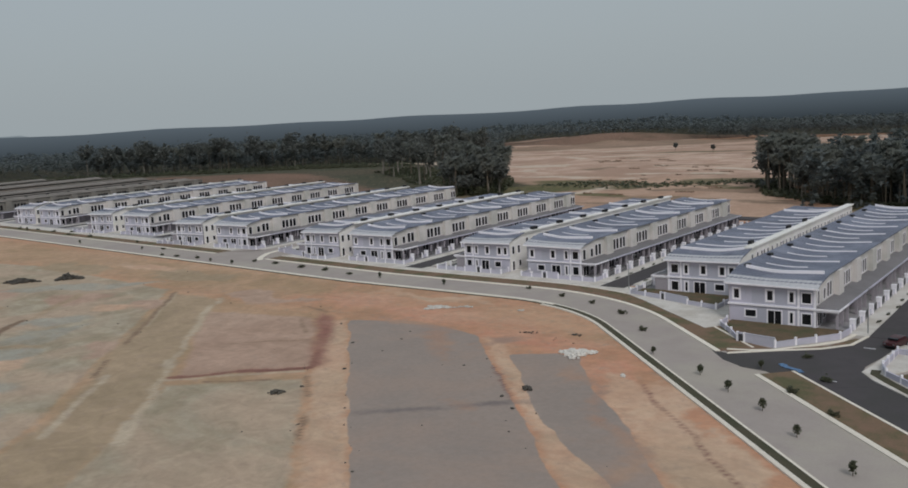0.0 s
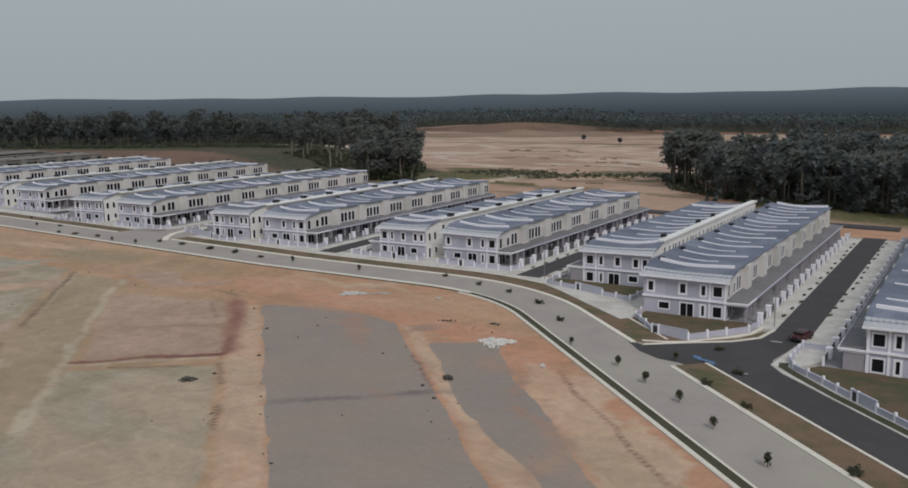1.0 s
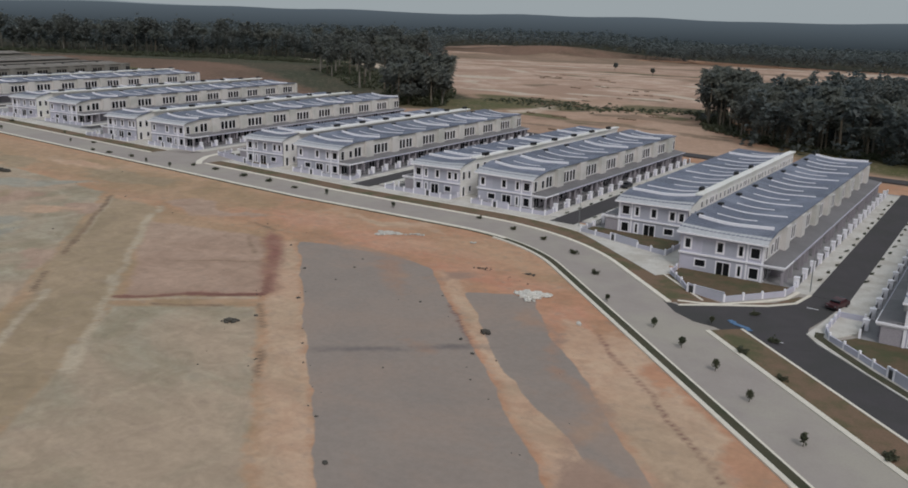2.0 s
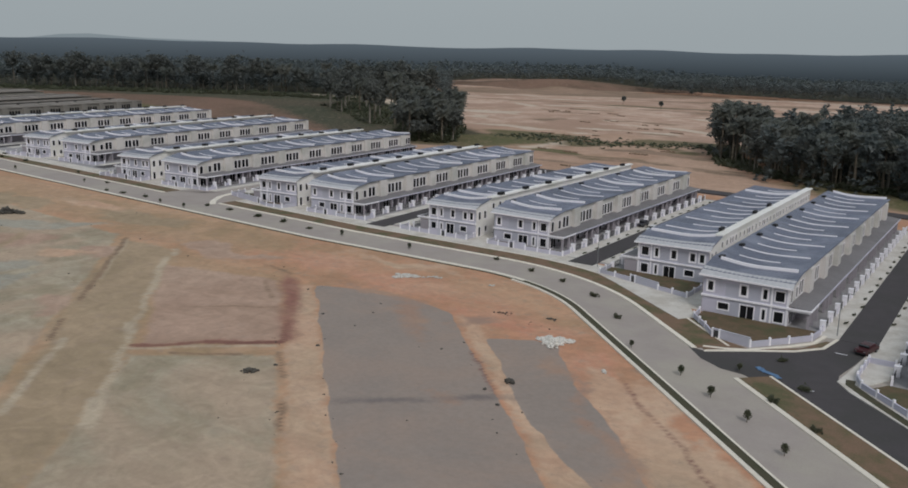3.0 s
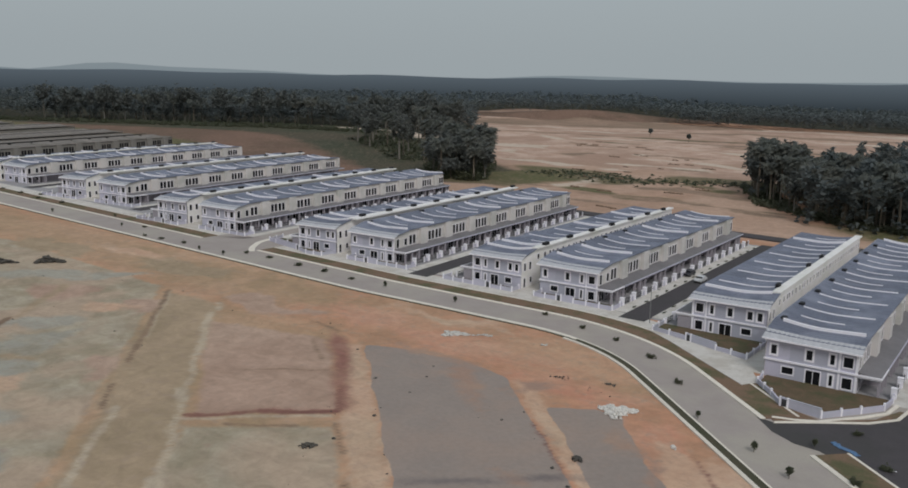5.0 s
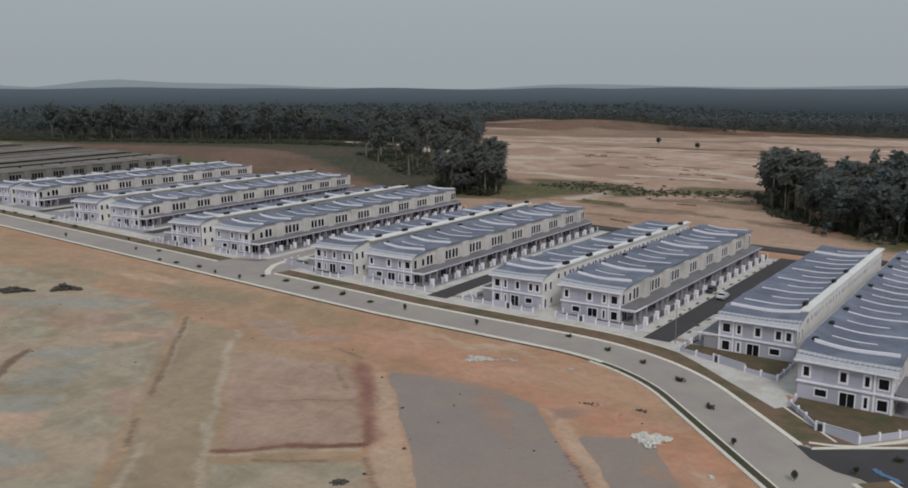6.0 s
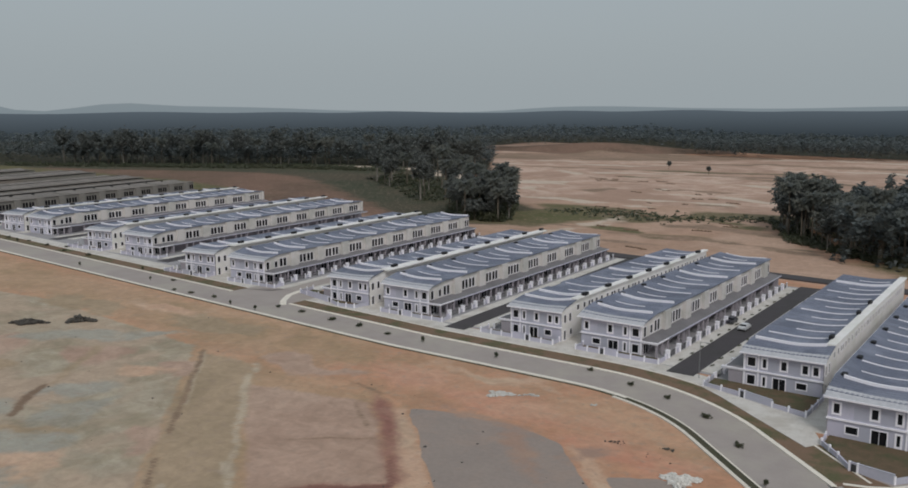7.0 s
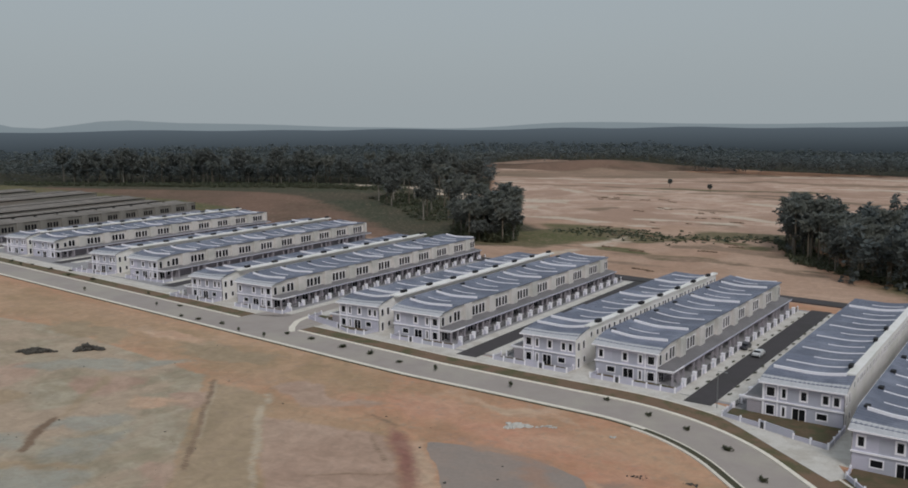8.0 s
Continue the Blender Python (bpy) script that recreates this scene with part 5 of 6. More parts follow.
def end_wall(root, side):
    """The outer end: grey wall with white pilasters, floor band, framed windows, raking top under the roof."""
    vo = 0.0 if side == 0 else PITCH
    out = -1.0 if side == 0 else 1.0
    # along +u with the outside on the right for side 0; from the front back for side 1
    if side == 0:
        o, du, conv = (0.0, 0.0), (1, 0), (lambda a, b: (a, b))
    else:
        o, du, conv = (DEPTH, PITCH), (-1, 0), (lambda a, b: (DEPTH - b, DEPTH - a))
    upper = [(0.85, 1.65, 3.95, 5.45), (5.9, 6.75, 3.95, 5.5), (9.2, 9.8, 3.9, 5.5), (11.0, 12.3, 3.9, 5.5)]
    if side == 1:
        upper.insert(1, (2.5, 3.35, 3.95, 5.45))
    lower = [(2.6, 4.2, 1.05, 2.15), (6.0, 8.0, 0.1, 2.3), (9.25, 9.7, 0.5, 2.2), (11.0, 12.3, 0.5, 2.2)]
    grow = DEPTH / 13.0
    holes = []
    for a, b, c, d in upper + lower:
        p, q = conv(a * grow, b * grow)
        holes.append((p, q, c, d))
    bm = bmesh.new()
    panel(bm, o, du, DEPTH, 0.0, 5.6, holes)
    us = [DEPTH * i / 12 for i in range(13)]
    for a, b in zip(us, us[1:]):
        za, zb = (max(5.61, eaves(q) + 0.08) for q in (a, b))
        v1 = vo - out * 0.15
        vs = [bm.verts.new(c) for c in ((a, vo, 5.6), (b, vo, 5.6), (b, vo, zb), (a, vo, za), (a, v1, 5.6), (b, v1, 5.6), (b, v1, zb), (a, v1, za))]
        for f in ((0, 1, 2, 3), (7, 6, 5, 4)):
            bm.faces.new([vs[i] for i in f])
    part("end_wall", bm, WALLGREY, root, "blue-grey painted end wall")
    for h in holes:
        ring_part("window", o, du, h, TRIM, root, 0.08, 0.3 if h[1] - h[0] < 1.0 or h[3] < 2.1 else 0.18)

    def proud(name, u0, u1, z0, z1, d, material, label=""):
        a, b = sorted((vo + out * 0.002, vo + out * d))
        part(name, boxes((u0, u1, a, b, z0, z1)), material, root, label)
    proud("floor_band", -0.1, EDGE + 0.1, 2.92, 3.2, 0.28, TRIM, "white floor band")
    for u0, u1 in ((10.35 * grow, 10.65 * grow), (12.65 * grow, DEPTH)):
        proud("pilaster", u0, u1, 0.0, 2.92, 0.12, TRIM, "pale pilaster")
        proud("pilaster", u0, u1, 3.2, 6.3, 0.12, TRIM, "pale pilaster")
    # flat proud fields in place of wall recesses, their darker tone put into the colour
    panels = ((3.8, 5.9, 3.3, 5.55), (7.6, 9.4, 3.3, 5.55), (4.7, 6.2, 0.2, 2.8))
    for u0, u1, z0, z1 in panels:
        proud("wall_inset", u0, u1, z0, z1, 0.02, PANEL, "lavender wall field")
    end_skirt(root, side, vo, out)
    # balcony front over the porch, at the street corner
    proud_v = sorted((vo - out * 0.02, vo - out * 0.2))
    part("porch_side", boxes((DEPTH, EDGE, proud_v[0], proud_v[1], 2.6, 2.92)), TRIM, root, "white porch beam")


def front_fence():
    root = new("front_fence")
    tagged(root, "low grey front wall with white gate pillar and dark gate", "fence", "front fences along the streets")
    part("low_wall", boxes((FENCE - 0.08, FENCE + 0.08, 0.0, 1.0, 0.0, 0.9)), WALLGREY, root)
    part("gate_pillar", boxes((FENCE - 0.5, FENCE + 0.3, 1.0, 1.75, 0.0, 1.55), (FENCE - 0.56, FENCE + 0.36, 0.94, 1.81, 1.55, 1.68), bevel=0.02), TRIM, root, "white gate pillar")
    part("gate_pillar", boxes((FENCE - 0.15, FENCE + 0.15, 5.2, 5.5, 0.0, 1.4)), TRIM, root, "white gate pillar")
    # one welded lattice: bars and two rails in one connected sheet
    ys, zs = [1.78], [0.16, 0.3, 0.38, 1.1, 1.18, 1.25]
    for k in range(9):
        ys += [1.85 + 0.4 * k, 1.95 + 0.4 * k]
    bm = bmesh.new()
    grid = [[[bm.verts.new((FENCE + sx * 0.02, y, z)) for z in zs] for y in ys] for sx in (-1, 1)]

    def solid(j, k):
        return 0 <= j < len(ys) - 1 and 0 <= k < len(zs) - 1 and (j % 2 == 1 or k in (1, 3))
    for j in range(len(ys) - 1):
        for k in range(len(zs) - 1):
            if not solid(j, k):
                continue
            for s in (0, 1):
                g = grid[s]
                q = [g[j][k], g[j + 1][k], g[j + 1][k + 1], g[j][k + 1]]
                bm.faces.new(q if s else q[::-1])
            for dj, dk, p, q in ((-1, 0, (j, k), (j, k + 1)), (1, 0, (j + 1, k), (j + 1, k + 1)), (0, -1, (j, k), (j + 1, k)), (0, 1, (j, k + 1), (j + 1, k + 1))):
                if not solid(j + dj, k + dk):
                    bm.faces.new([grid[0][p[0]][p[1]], grid[0][q[0]][q[1]], grid[1][q[0]][q[1]], grid[1][p[0]][p[1]]])
    for v in [v for v in bm.verts if not v.link_faces]:
        bm.verts.remove(v)
    part("gate", bm, GATE, root, "dark metal gate")
    return root


GROUPS = "terrace houses in rows"
WHITE = "two-storey cream terrace house with sagging blue-grey roof"
CORNER = "corner terrace house with framed end windows and sagging roof"
KIT = {
    "bold": house(WHITE, GROUPS, None, True),
    "thin": house(WHITE, GROUPS, None, False),
    "mid": house(WHITE, GROUPS, None, True, mid=True),
    "left_mid": house(WHITE, GROUPS, None, True, left=True, mid=True),
    "far_mid": house(WHITE, GROUPS, None, True, far=True, mid=True),
    "old_mid": house("two-storey terrace house with weathered brown-grey roof", GROUPS, None, True, True, far=True, mid=True),
    "end0": house(CORNER, GROUPS, 0, True),
    "end1": house(CORNER, GROUPS, 1, True, left=True),
    "left_bold": house(WHITE, GROUPS, None, True, left=True),
    "left_thin": house(WHITE, GROUPS, None, False, left=True),
    "left_bare": house(WHITE, GROUPS, None, False, left=True, box_up=False),
    "lane_bold": house(WHITE, GROUPS, None, True, left=True, canopy=1.9),
    "lane_mid": house(WHITE, GROUPS, None, True, left=True, mid=True, canopy=1.9),
    "lane_thin": house(WHITE, GROUPS, None, False, left=True, canopy=1.9),
    "ledge_bold": house(WHITE, GROUPS, None, True, left=True, canopy=0.6),
    "ledge_mid": house(WHITE, GROUPS, None, True, left=True, mid=True, canopy=0.6),
    "ledge_thin": house(WHITE, GROUPS, None, False, left=True, canopy=0.6),
    "far_bold": house(WHITE, GROUPS, None, True, far=True),
    "far_thin": house(WHITE, GROUPS, None, False, far=True),
    "old_bold": house("two-storey terrace house with weathered brown-grey roof", GROUPS, None, True, True, far=True),
    "old_thin": house("two-storey terrace house with weathered brown-grey roof", GROUPS, None, False, True, far=True),
}
FENCE_KIT = front_fence()
PLACED = set()


def put(key, ob, m):
    if key not in PLACED:
        PLACED.add(key)
        ob.matrix_world = m
        return ob
    return copy_thing(ob, m)


def row(key, xback, y0, count, left):
    z = gz(xback + (-9 if left else 9))
    ang = TURN.get(key, 0.0)
    for i in range(count):
        if i == 0 and key != "g":
            kind = "end1" if left else "end0"
        else:
            style = "old_" if key == "g" else "lane_" if left and key in "cdef" else "ledge_" if left and key == "b" else "left_" if left else "far_" if key in "ef" else ""
            bold_at = (0, 8 - 2 * left) if key in "az" else (0, 1, 4, 6, 9)
            kind = style + ("thin" if i % 2 else "bold" if i // 2 in bold_at else "mid")
        if kind == "left_thin" and key in "az" and i not in (1, 5, 7):
            kind = "left_bare"
        (px, py), = turned(key, [(xback, y0 + (i + 1 if left else i) * PITCH)])
        m = pose(px, py, z, 0, 0, ang + (180 if left else 0))
        if left and key in "bcdef":
            m = m @ Matrix.Diagonal((0.93, 1, 1, 1))    # the left rows are shallower
        put(kind, KIT[kind], m)
        if key in "zabcd":
            put("fence", FENCE_KIT, m @ pose(0, 0, 0.1))
    # paved forecourts of the row
    u0, u1 = (xback - FENCE, xback - DEPTH) if left else (xback + DEPTH, xback + FENCE)
    lay("pavement", turned(key, [(u0, y0), (u1, y0), (u1, y0 + count * PITCH), (u0, y0 + count * PITCH)]), FORECOURT, "grey concrete forecourts behind the gates", 0.14, 0, cat="forecourt")


for key, (k, yr, yl, nr, nl) in BLOCKS.items():
    x = M * k + SHIFT.get(key, 0.0)
    if key != "z":
        row(key, x + 35.4 + BACK.get(key, (0, 0))[0], yr, nr, False)
    if key != "g":
        row(key, x + 31.0 + BACK.get(key, (0, 0))[1], yl, nl, True)


def plain_house(label):
    """A house of the unfinished rows far off: bare walls under a shallow brown roof."""
    bm = boxes((0.0, DEPTH, 0.0, PITCH, -0.3, 6.9))
    ob = link("terrace_house", bm, OLDWALL)
    tagged(ob, label, "house", GROUPS)
    roof_part(ob, None, OLDROOF)
    strip(ob, "firewall", PITCH - 0.2, 0.2, 0.16, 0.6, DEPTH - 0.6, None, OLDROOF)
    return ob


PLAIN = plain_house("bare two-storey terrace house with brown-grey roof")
for xb, y0, count, ang, left in ((-336.8, 16.0, 23, 9.5, True), (-376.0, 24.0, 22, 11.0, False), (-380.4, 24.0, 22, 11.0, True), (-433.0, 30.0, 22, 12.0, False), (-437.4, 30.0, 22, 12.0, True), (-486.0, 20.0, 22, 12.5, False)):
    c, q = math.cos(radians(ang)), math.sin(radians(ang))
    for i in range(count):
        d = (i + 1 if left else i) * PITCH
        put("plain", PLAIN, pose(xb - d * q, y0 + d * c, gz(xb), 0, 0, ang + (180 if left else 0)))

# ---- corner yards ----


def garden_wall(pts, label, post_gap=3.2, h=0.75, post=1.2, tall=()):
    """A low grey wall with white posts along a line of corners; stretches listed in tall are high framed panels."""
    root = new("garden_wall")
    tagged(root, label, "garden wall", "low walls round the corner yards")
    for i in range(len(pts) - 1):
        a, b = Vector(pts[i]), Vector(pts[i + 1])
        d = b - a
        n = Vector((-d.y, d.x)).normalized()
        z = gz((a.x + b.x) / 2) + 0.1

        def block(name, f0, f1, half, z0, z1, material):
            bm = bmesh.new()
            p, q = a + d * f0, a + d * f1
            vs = []
            for zz in (z0, z1):
                for c in (p + n * half, q + n * half, q - n * half, p - n * half):
                    vs.append(bm.verts.new((c.x, c.y, z + zz)))
            for f in ((3, 2, 1, 0), (4, 5, 6, 7), (0, 1, 5, 4), (1, 2, 6, 5), (2, 3, 7, 6), (3, 0, 4, 7)):
                bm.faces.new([vs[k] for k in f])
            part(name, bm, material, root)
        high = i in tall
        block("wall_panel", 0, 1, 0.09, -0.4, 1.35 if high else h, WALLGREY)
        block("coping", 0, 1, 0.13, 1.35 if high else h, (1.35 if high else h) + 0.1, WALLGREY)
        if high:
            e = 0.25 / d.length
            block("wicket", e, e + 0.75 / d.length, 0.12, 0.05, 1.2, GATE)
            block("post", e + 0.75 / d.length, e + 1.05 / d.length, 0.16, -0.4, 1.5, TRIM)
        k = max(1, round(d.length / (post_gap if not high else d.length)))
        for j in range(k + 1 if i == len(pts) - 2 else k):
            f = j / k
            e = 0.14 / d.length
            block("post", f - e, f + e, 0.14, -0.4, 1.5 if high else post, TRIM)
    return root


lay("yard", [(35.9, -20), (36, -25), (39.2, -29.2), (41.5, -32.4), (47.2, -33.6), (51.4, -28.2), (53.6, -25), (54, -20)], YARD, "brown turf of the corner yard", 0.19, 0, cat="yard")
garden_wall([(35.8, -22), (35.9, -25.1), (39.1, -29.2), (41.3, -32.6), (47.2, -33.8), (51.4, -28.4), (53.9, -25), (54.4, -21.0)], "low grey corner wall with white posts and one tall framed panel", tall=(3,))
lay("yard", [(30.8, -3), (30.9, -14.2), (25.5, -12.8), (18.9, -10.3), (12, -8.3), (12, -3)], YARD, "brown turf of the corner yard", 0.3, 0, cat="yard")
garden_wall([(11.8, -3), (11.8, -8.4), (18.9, -10.3), (25.2, -12.9), (31.0, -14.4), (31.3, -4)], "low grey corner wall with white posts and one tall framed panel", tall=(2,))
for key in "bcde":
    k, yr, yl, nr, nl = BLOCKS[key]
    x = M * k + SHIFT.get(key, 0.0)
    yf = yr - 3.6
    lay("yard", turned(key, [(x + 36.1, yr), (x + 54.2, yr), (x + 54.2, yf + 0.1), (x + 36.1, yf + 0.1)]), YARD, "brown turf of the corner yard", 0.2, 0, cat="yard")
    garden_wall(turned(key, [(x + 36.1, yr - 0.3), (x + 36.1, yf), (x + 41.5, yf), (x + 45.5, yf), (x + 54.3, yf), (x + 54.3, yr)]), "low grey corner wall with white posts", tall=(2,))
    if key == "c":
        lay("yard", [(-80, 4), (-80.4, -0.4), (-85, -1.1), (-89.1, 0.6), (-100.5, 3.4), (-103.8, 4.4), (-104.2, 9), (-97, 9)], YARD, "brown turf of the corner yard", 0.2, 0, cat="yard")
        garden_wall([(-79.6, 3.9), (-80.2, -0.6), (-85, -1.3), (-89.1, 0.4), (-100.5, 3.2), (-104.0, 4.2), (-104.5, 9.5)], "low grey corner wall with white posts and one tall framed panel", tall=(3,))
        tagged(ribbon("footpath", [(-97.2, -8.6, 0), (-100.6, -5.2, 0), (-104.2, 0.2, 0), (-105.4, 4.6, 0), (-105.8, 9.0, 0)], lambda h: 0.8, lambda h: -0.8, KERB, -0.4, 0.19), "pale concrete footpath round the corner yard", "footpath", kind="structure")
        continue
    x += BACK.get(key, (0, 0))[1]
    lay("yard", turned(key, [(x + 30.6, yl), (x + 12.3, yl), (x + 12.3, yf + 0.1), (x + 30.6, yf + 0.1)]), YARD, "brown turf of the corner yard", 0.2, 0, cat="yard")
    garden_wall(turned(key, [(x + 30.6, yl - 0.3), (x + 30.6, yf), (x + 25.0, yf), (x + 20.5, yf), (x + 12.3, yf), (x + 12.3, yl)]), "low grey corner wall with white posts", tall=(2,))
lay("yard", [(85, -38), (66.2, -38), (64.0, -41.4), (67.8, -45.6), (74.4, -53), (85, -64)], YARD, "brown turf of the corner yard", 0.2, 0, cat="yard")
garden_wall([(66.0, -30), (62.6, -30), (62.4, -38), (63.4, -41.2), (67.8, -45.8), (71.6, -50), (74.6, -53.2), (85, -64)], "low grey corner wall with white posts and tall framed panel", tall=(5,))

# ---- avenue planting ----


def shrub(kind, seed):
    rnd = random.Random(seed)
    root = new("shrub" if kind else "sapling")
    tagged(root, "low round dark shrub planted in the avenue" if kind else "thin staked sapling planted in the avenue", "shrub" if kind else "sapling", "planting along the avenue")
    bm = bmesh.new()
    bmesh.ops.create_cone(bm, cap_ends=True, segments=5, radius1=0.07, radius2=0.03, depth=1.9 if not kind else 0.7, matrix=Matrix.Translation((0, 0, 0.9 if not kind else 0.3)))
    part("stem", bm, BARK, root)
    verts, faces = [], []
    for _ in range(110):
        if kind:
            c = (rnd.gauss(0, 0.5), rnd.gauss(0, 0.36), 0.28 + abs(rnd.gauss(0, 0.28)))
        else:
            c = (rnd.gauss(0, 0.24), rnd.gauss(0, 0.24), 1.55 + rnd.gauss(0, 0.36))
        leaves(verts, faces, c, rnd.uniform(0.12, 0.28), rnd.uniform(0.1, 0.22), rnd)
    raw("leaves", verts, faces, SHRUB, root)
    return root


SAPLINGS = [shrub(False, 1), shrub(False, 2)]
SHRUBS = [shrub(True, 3), shrub(True, 4)]
rnd_p = random.Random(9)
for x, y, kind in ((-188, -9, 0), (-151, -9.5, 0), (-134, -14, 1), (-127, -13.8, 1), (-118, -13.4, 1), (-108, -16.4, 0), (-98.3, -16.8, 0), (-96.2, -11, 1), (-87.5, -11.4, 1), (-76.1, -12.7, 1),
                   (-67.2, -13.1, 1), (-57.3, -14.9, 1), (-47, -15.5, 0), (-28, -16, 0), (-9, -12, 1), (1, -15.6, 1), (9.2, -18.6, 1), (17.8, -24, 1), (26, -33, 1), (33.5, -45, 0), (43, -51.2, 0), (48.6, -56.2, 0),
                   (54.4, -61, 0), (60.1, -67.3, 0), (67.3, -74.5, 0), (48.9, -44.8, 0), (57.6, -46.5, 1), (55.2, -52.9, 1), (61.5, -58.8, 1), (74.8, -72, 1), (52.6, -37, 1), (-263, 7.5, 1), (-250, 4, 0), (-249, 7.6, 1), (-234, 6.2, 1), (-218, 3.4, 1), (-225, 8.4, 1), (-203, 3.2, 1), (-166, -1.6, 0), (-145, -6.2, 1)):
    protos = SHRUBS if kind else SAPLINGS
    i = rnd_p.randrange(2)
    m = pose(x, y, gz(x) + 0.08, 0, 0, rnd_p.uniform(0, 360))
    ob = put(protos[i].name, protos[i], m)
    s = rnd_p.uniform(0.55, 0.8) if kind else rnd_p.uniform(0.5, 0.75)
    ob.scale = (s, s, s)

def apron_shrub():
    rnd = random.Random(17)
    verts, faces = [], []
    for _ in range(16):
        leaves(verts, faces, (rnd.gauss(0, 0.2), rnd.gauss(0, 0.36), 0.12 + abs(rnd.gauss(0, 0.15))), rnd.uniform(0.12, 0.25), rnd.uniform(0.1, 0.2), rnd)
    return tagged(raw("low_shrub", verts, faces, SHRUB), "low dark shrub in the paved apron", "shrub", "shrubs along the aprons")


APRON = apron_shrub()
for key, side_x in (("a", 56.8), ("a", 63.1), ("b", 56.8), ("b", 63.1)):
    k, yr, yl, nr, nl = BLOCKS[key]
    for i in range(15):
        y = (max(yr, -14) if side_x < 60 else max(yr, -10)) + 1.5 + i * PITCH
        x = M * k + side_x + rnd_p.uniform(-0.3, 0.3)
        low = put("apron_shrub", APRON, pose(x, y, gz(x) + 0.17, 0, 0, rnd_p.uniform(-20, 20)))
        low.scale = (0.6, 0.75, 0.6)

# ---- loose things of the site ----


def heap(name, label, cat, x, y, rx, ry, height, count, size, material, seed, ang=0):
    rnd = random.Random(seed)
    verts, faces = [], []
    ca, sa = math.cos(radians(ang)), math.sin(radians(ang))
    for _ in range(count):
        r = math.sqrt(rnd.random())
        a = rnd.uniform(0, math.tau)
        lobe = 0.72 + 0.3 * math.sin(3 * a + seed) + 0.2 * math.sin(7 * a + 2 * seed)
        px, py = r * math.cos(a) * rx * lobe, r * math.sin(a) * ry * lobe
        s = size * rnd.uniform(0.5, 1.5)
        clump(verts, faces, (px * ca - py * sa, px * sa + py * ca, height * (1 - r) * rnd.uniform(0.4, 1) + s * 0.3), s, s * 0.6, rnd)
    root = tagged(raw(name, verts, faces, material), label, cat, kind="stuff")
    root.location = (x, y, gz(x) + 0.0)
    return root


heap("rubble_heap", "spread heap of white rubble on the soil", "rubble", 23.4, -49.6, 2.8, 2.9, 0.5, 480, 0.26, RUBBLE, 1, 38)
heap("rubble_heap", "thin scatter of white rubble on the soil", "rubble", -15.5, -33.8, 3.2, 1.7, 0.25, 240, 0.22, RUBBLE, 2, 30)
heap("rubble_heap", "few white stones on the soil", "rubble", -11, -31.2, 1.8, 0.8, 0.15, 25, 0.2, RUBBLE, 3, 30)
heap("rubble_heap", "few white stones on the soil", "rubble", 34.1, -56.1, 0.8, 0.6, 0.15, 12, 0.2, RUBBLE, 4)
heap("rubble_heap", "few white stones on the soil", "rubble", 0, -29.3, 0.9, 0.5, 0.15, 12, 0.2, RUBBLE, 5)
heap("spoil_heap", "dark heap of spoil on the lot", "spoil heap", -2.3, -84.8, 1.3, 0.7, 0.5, 60, 0.22, SPOIL, 6, 40)
heap("spoil_heap", "long dark heap of spoil", "spoil heap", -130.5, -56.7, 4.4, 1.3, 1.2, 260, 0.42, SPOIL, 7, 40)
heap("spoil_heap", "long dark heap of spoil", "spoil heap", -122.8, -48.5, 3.6, 1.4, 1.5, 240, 0.42, SPOIL, 8, 40)
heap("spoil_heap", "small dark stone heap beside the hardstanding", "spoil heap", 26.2, -67.3, 0.8, 0.7, 0.6, 40, 0.25, SPOIL, 9)
heap("spoil_heap", "small dark clods on the soil", "spoil heap", 18, -40.2, 1.2, 0.6, 0.2, 22, 0.16, SPOIL, 10)
heap("spoil_heap", "small dark clods on the soil", "spoil heap", 10.5, -42, 1.8, 0.9, 0.15, 22, 0.13, SPOIL, 11, 20)


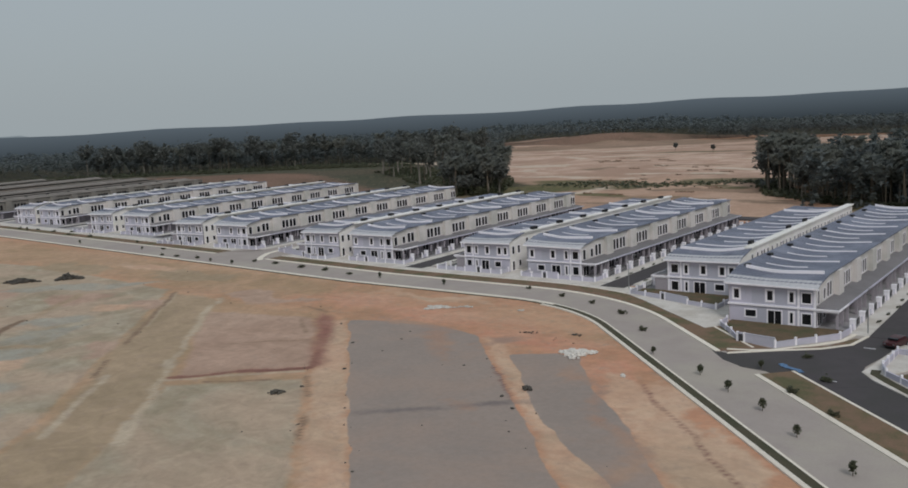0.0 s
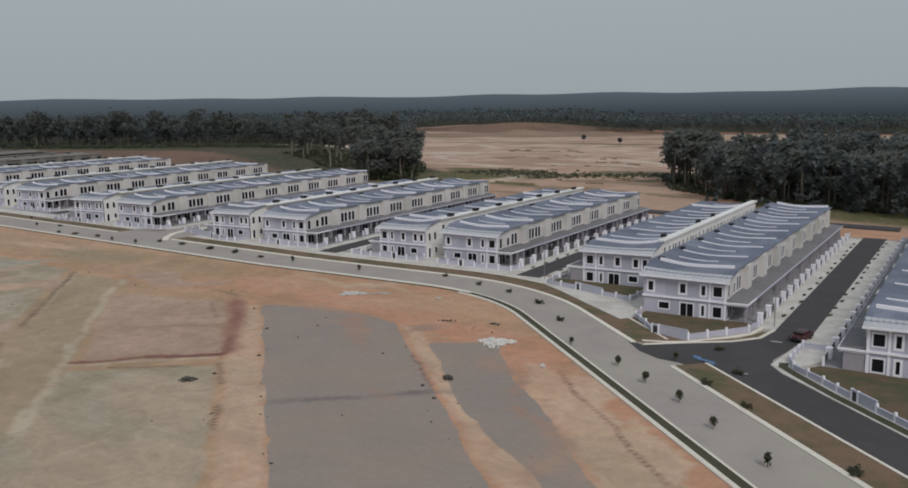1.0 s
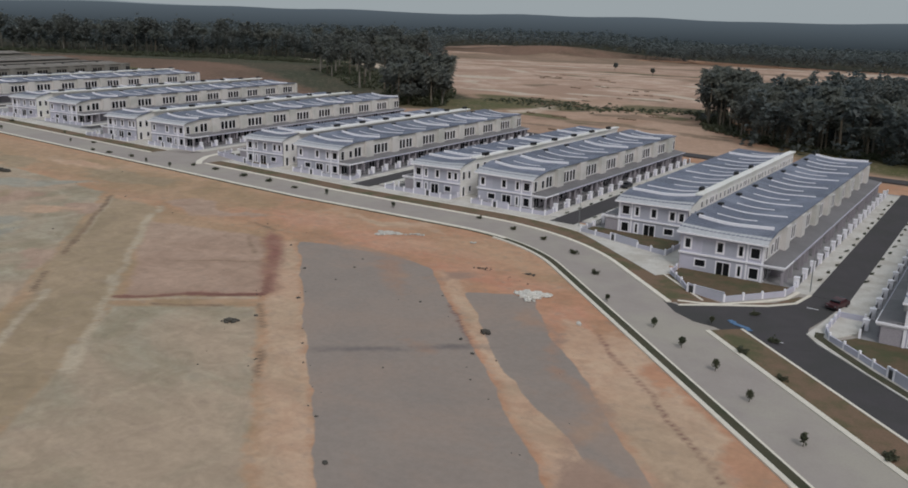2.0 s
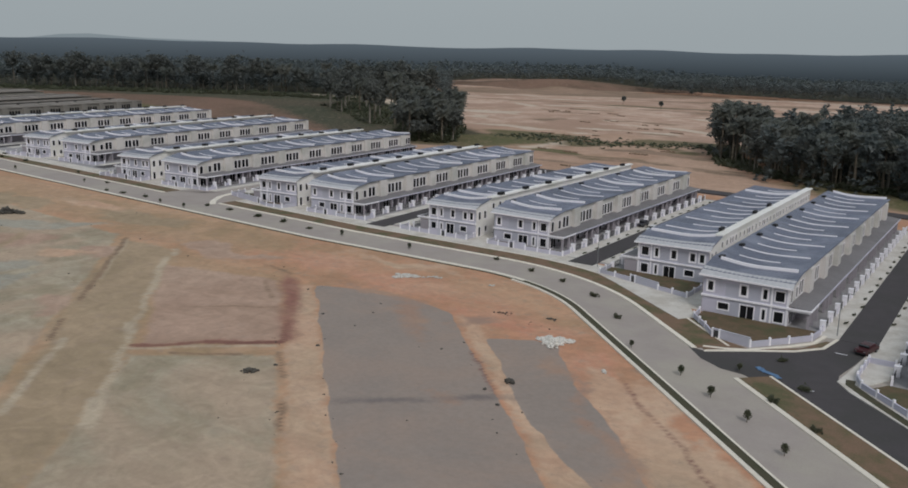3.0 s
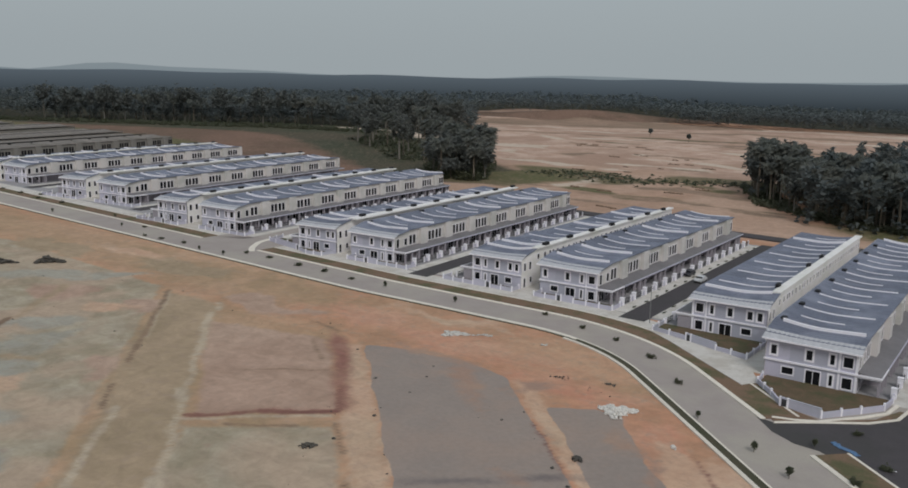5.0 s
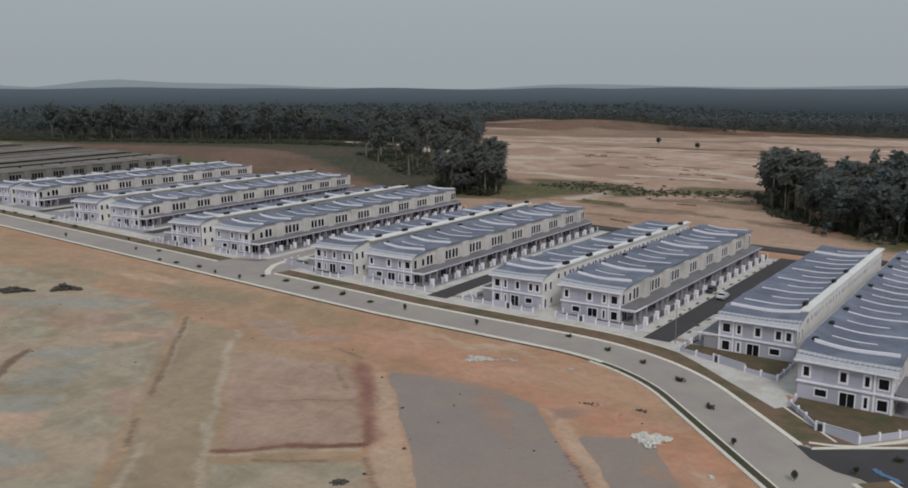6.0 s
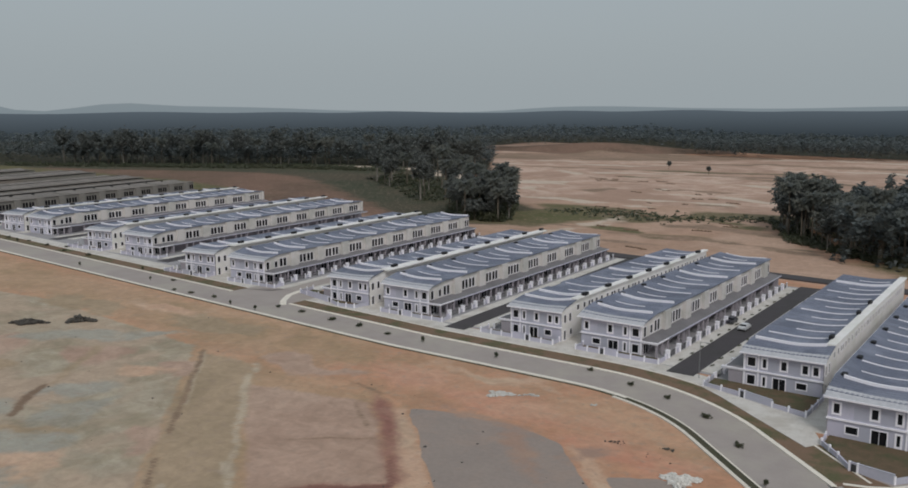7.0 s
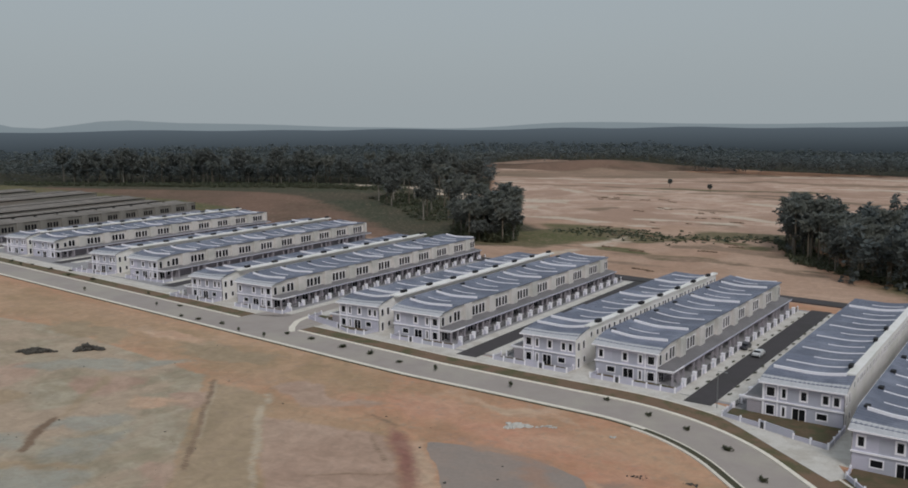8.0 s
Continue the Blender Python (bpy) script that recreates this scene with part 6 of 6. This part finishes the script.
def car(label, x, y, ang, paint):
    root = new("car")
    tagged(root, label, "car")
    L, Wd = 4.3, 1.75
    bm = bmesh.new()
    side = [(-2.15, 0.35), (-2.15, 0.85), (-1.95, 0.95), (-1.2, 1.0), (-0.55, 1.42), (0.95, 1.45), (1.75, 1.0), (2.1, 0.9), (2.15, 0.35)]
    rows = []
    for w in (-Wd / 2, -Wd / 2 * 0.86, Wd / 2 * 0.86, Wd / 2):
        k = 1.0 if abs(w) < Wd / 2 - 0.01 else 0.0
        rows.append([bm.verts.new((px, w, pz if k or pz <= 1.0 else 1.0 + (pz - 1.0) * 0.2)) for px, pz in side])
    for a, b in zip(rows, rows[1:]):
        for i in range(len(side) - 1):
            bm.faces.new([a[i], a[i + 1], b[i + 1], b[i]])
        bm.faces.new([a[-1], a[0], b[0], b[-1]])
    bm.faces.new(rows[0])
    bm.faces.new(list(reversed(rows[-1])))
    part("body", bm, paint, root)
    part("windscreen", boxes((-1.12, -0.6, -0.7, 0.7, 1.03, 1.37)), GLASS, root)
    part("rear_window", boxes((1.05, 1.62, -0.68, 0.68, 1.06, 1.36)), GLASS, root)
    for sy in (-1, 1):
        part("side_window", boxes((-0.45, 0.9, sy * 0.72 - 0.06, sy * 0.72 + 0.1, 1.03, 1.37)), GLASS, root)
        part("headlamp", boxes((-2.17, -2.12, sy * 0.62 - 0.16, sy * 0.62 + 0.16, 0.66, 0.8)), METAL, root)
        part("tail_lamp", boxes((2.11, 2.17, sy * 0.66 - 0.14, sy * 0.66 + 0.14, 0.66, 0.82)), CARRED, root, "red tail lamp")
    part("bumper", boxes((-2.22, -2.1, -0.8, 0.8, 0.34, 0.52), bevel=0.03), TANK, root, "dark bumper")
    for wx in (-1.35, 1.3):
        for sy in (-1, 1):
            bm = bmesh.new()
            bmesh.ops.create_cone(bm, cap_ends=True, segments=14, radius1=0.32, radius2=0.32, depth=0.22,
                                  matrix=Matrix.Translation((wx, sy * 0.8, 0.32)) @ Matrix.Rotation(math.pi / 2, 4, 'X'))
            wheel = part("wheel", bm, TYRE, root)
            bm = bmesh.new()
            bmesh.ops.create_cone(bm, cap_ends=True, segments=12, radius1=0.19, radius2=0.19, depth=0.02,
                                  matrix=Matrix.Translation((wx, sy * 0.915, 0.32)) @ Matrix.Rotation(math.pi / 2, 4, 'X'))
            part("rim", bm, METAL, wheel, "silver rim")
    root.matrix_world = pose(x, y, gz(x) + 0.09, 0, 0, ang)
    return root


car("white car parked beside the street", 5.0, 36.5, 90, CARWHITE)
car("dark car parked on the apron before a gate", 0.6, 41, 90, CARDARK)
car("dark red car parked beside the street", 61.6, -25.6, 75, CARRED)


def street_lamp(x, y, h=7.0):
    root = new("street_lamp")
    tagged(root, "slim grey steel street lamp post", "street lamp", "street lamps")
    bm = bmesh.new()
    bmesh.ops.create_cone(bm, cap_ends=True, segments=8, radius1=0.09, radius2=0.05, depth=h, matrix=Matrix.Translation((0, 0, h / 2)))
    part("pole", bm, METAL, root)
    bm = bmesh.new()
    bmesh.ops.create_cone(bm, cap_ends=True, segments=6, radius1=0.045, radius2=0.04, depth=1.4, matrix=Matrix.Translation((0.65, 0, h)) @ Matrix.Rotation(math.pi / 2, 4, 'Y'))
    part("arm", bm, METAL, root)
    part("lantern", boxes((1.2, 1.75, -0.12, 0.12, h - 0.1, h + 0.06), bevel=0.03), METAL, root)
    root.location = (x, y, gz(x))
    return root


street_lamp(9.4, -4.2)
street_lamp(56.6, -20)


def tarpaulin():
    """A crumpled blue sheet left on the paving beside the verge."""
    rnd = random.Random(51)
    n, m = 15, 5
    verts = []
    for i in range(n):
        for j in range(m):
            u, v = i / (n - 1) - 0.5, j / (m - 1) - 0.5
            verts.append((u * 4.6 + rnd.gauss(0, 0.06), v * (1.0 - 0.5 * abs(u)) + 0.25 * math.sin(5 * u) + rnd.gauss(0, 0.04), 0.03 + abs(rnd.gauss(0, 0.07))))
    faces = [(i * m + j, (i + 1) * m + j, (i + 1) * m + j + 1, i * m + j + 1) for i in range(n - 1) for j in range(m - 1)]
    ob = raw("tarpaulin", verts, faces, TARP)
    thick = ob.modifiers.new("thickness", 'SOLIDIFY')
    thick.thickness = 0.02
    ob.matrix_world = pose(52.2, -43.0, gz(52.2) + 0.1, 0, 0, -41)
    return tagged(ob, "crumpled faded blue tarpaulin lying on the junction", "tarpaulin")


tarpaulin()


def clods():
    """Loose clods and stones strewn over the graded soil."""
    rnd = random.Random(31)
    verts, faces = [], []
    for x, y in scatter(60, [(-110, -28), (0, -27), (22, -38), (40, -58), (66, -90), (40, -100), (-20, -104), (-80, -92), (-120, -60)], 1.5, 31):
        s = rnd.choice((0.05, 0.06, 0.07, 0.08, 0.1, 0.16))
        clump(verts, faces, (x, y, gz(x) + s * 0.3), s * 1.3, s * 0.7, rnd)
    # more of them where the spoil was pushed to the edges of the hardstandings
    for x1, y1, x2, y2, n in ((-24, -50, 32, -106, 13), (-12, -70, 14, -96, 9), (12, -57, 50, -98, 8), (12, -42, 22, -45, 6)):
        for _ in range(n):
            f, s = rnd.random(), rnd.choice((0.06, 0.08, 0.1, 0.14, 0.24))
            x, y = x1 + (x2 - x1) * f + rnd.gauss(0, 0.7), y1 + (y2 - y1) * f + rnd.gauss(0, 0.7)
            clump(verts, faces, (x, y, gz(x) + s * 0.25), s * 1.3, s * 0.7, rnd)
    return tagged(raw("soil_clods", verts, faces, SPOIL), "small dark clods strewn over the soil", "clods", kind="stuff")


clods()
for x, y, ang in ((58.7, -28.4, 5), (57.9, -46.0, 25)):
    m = slab("road_marking", [(x - 0.8, y - 0.1), (x + 0.8, y - 0.1), (x + 0.8, y + 0.1), (x - 0.8, y + 0.1)], TRIM, 0.05, 0.104, 0.0, 2.0, 1)
    tagged(m, "short white road marking", "road marking", kind="structure")
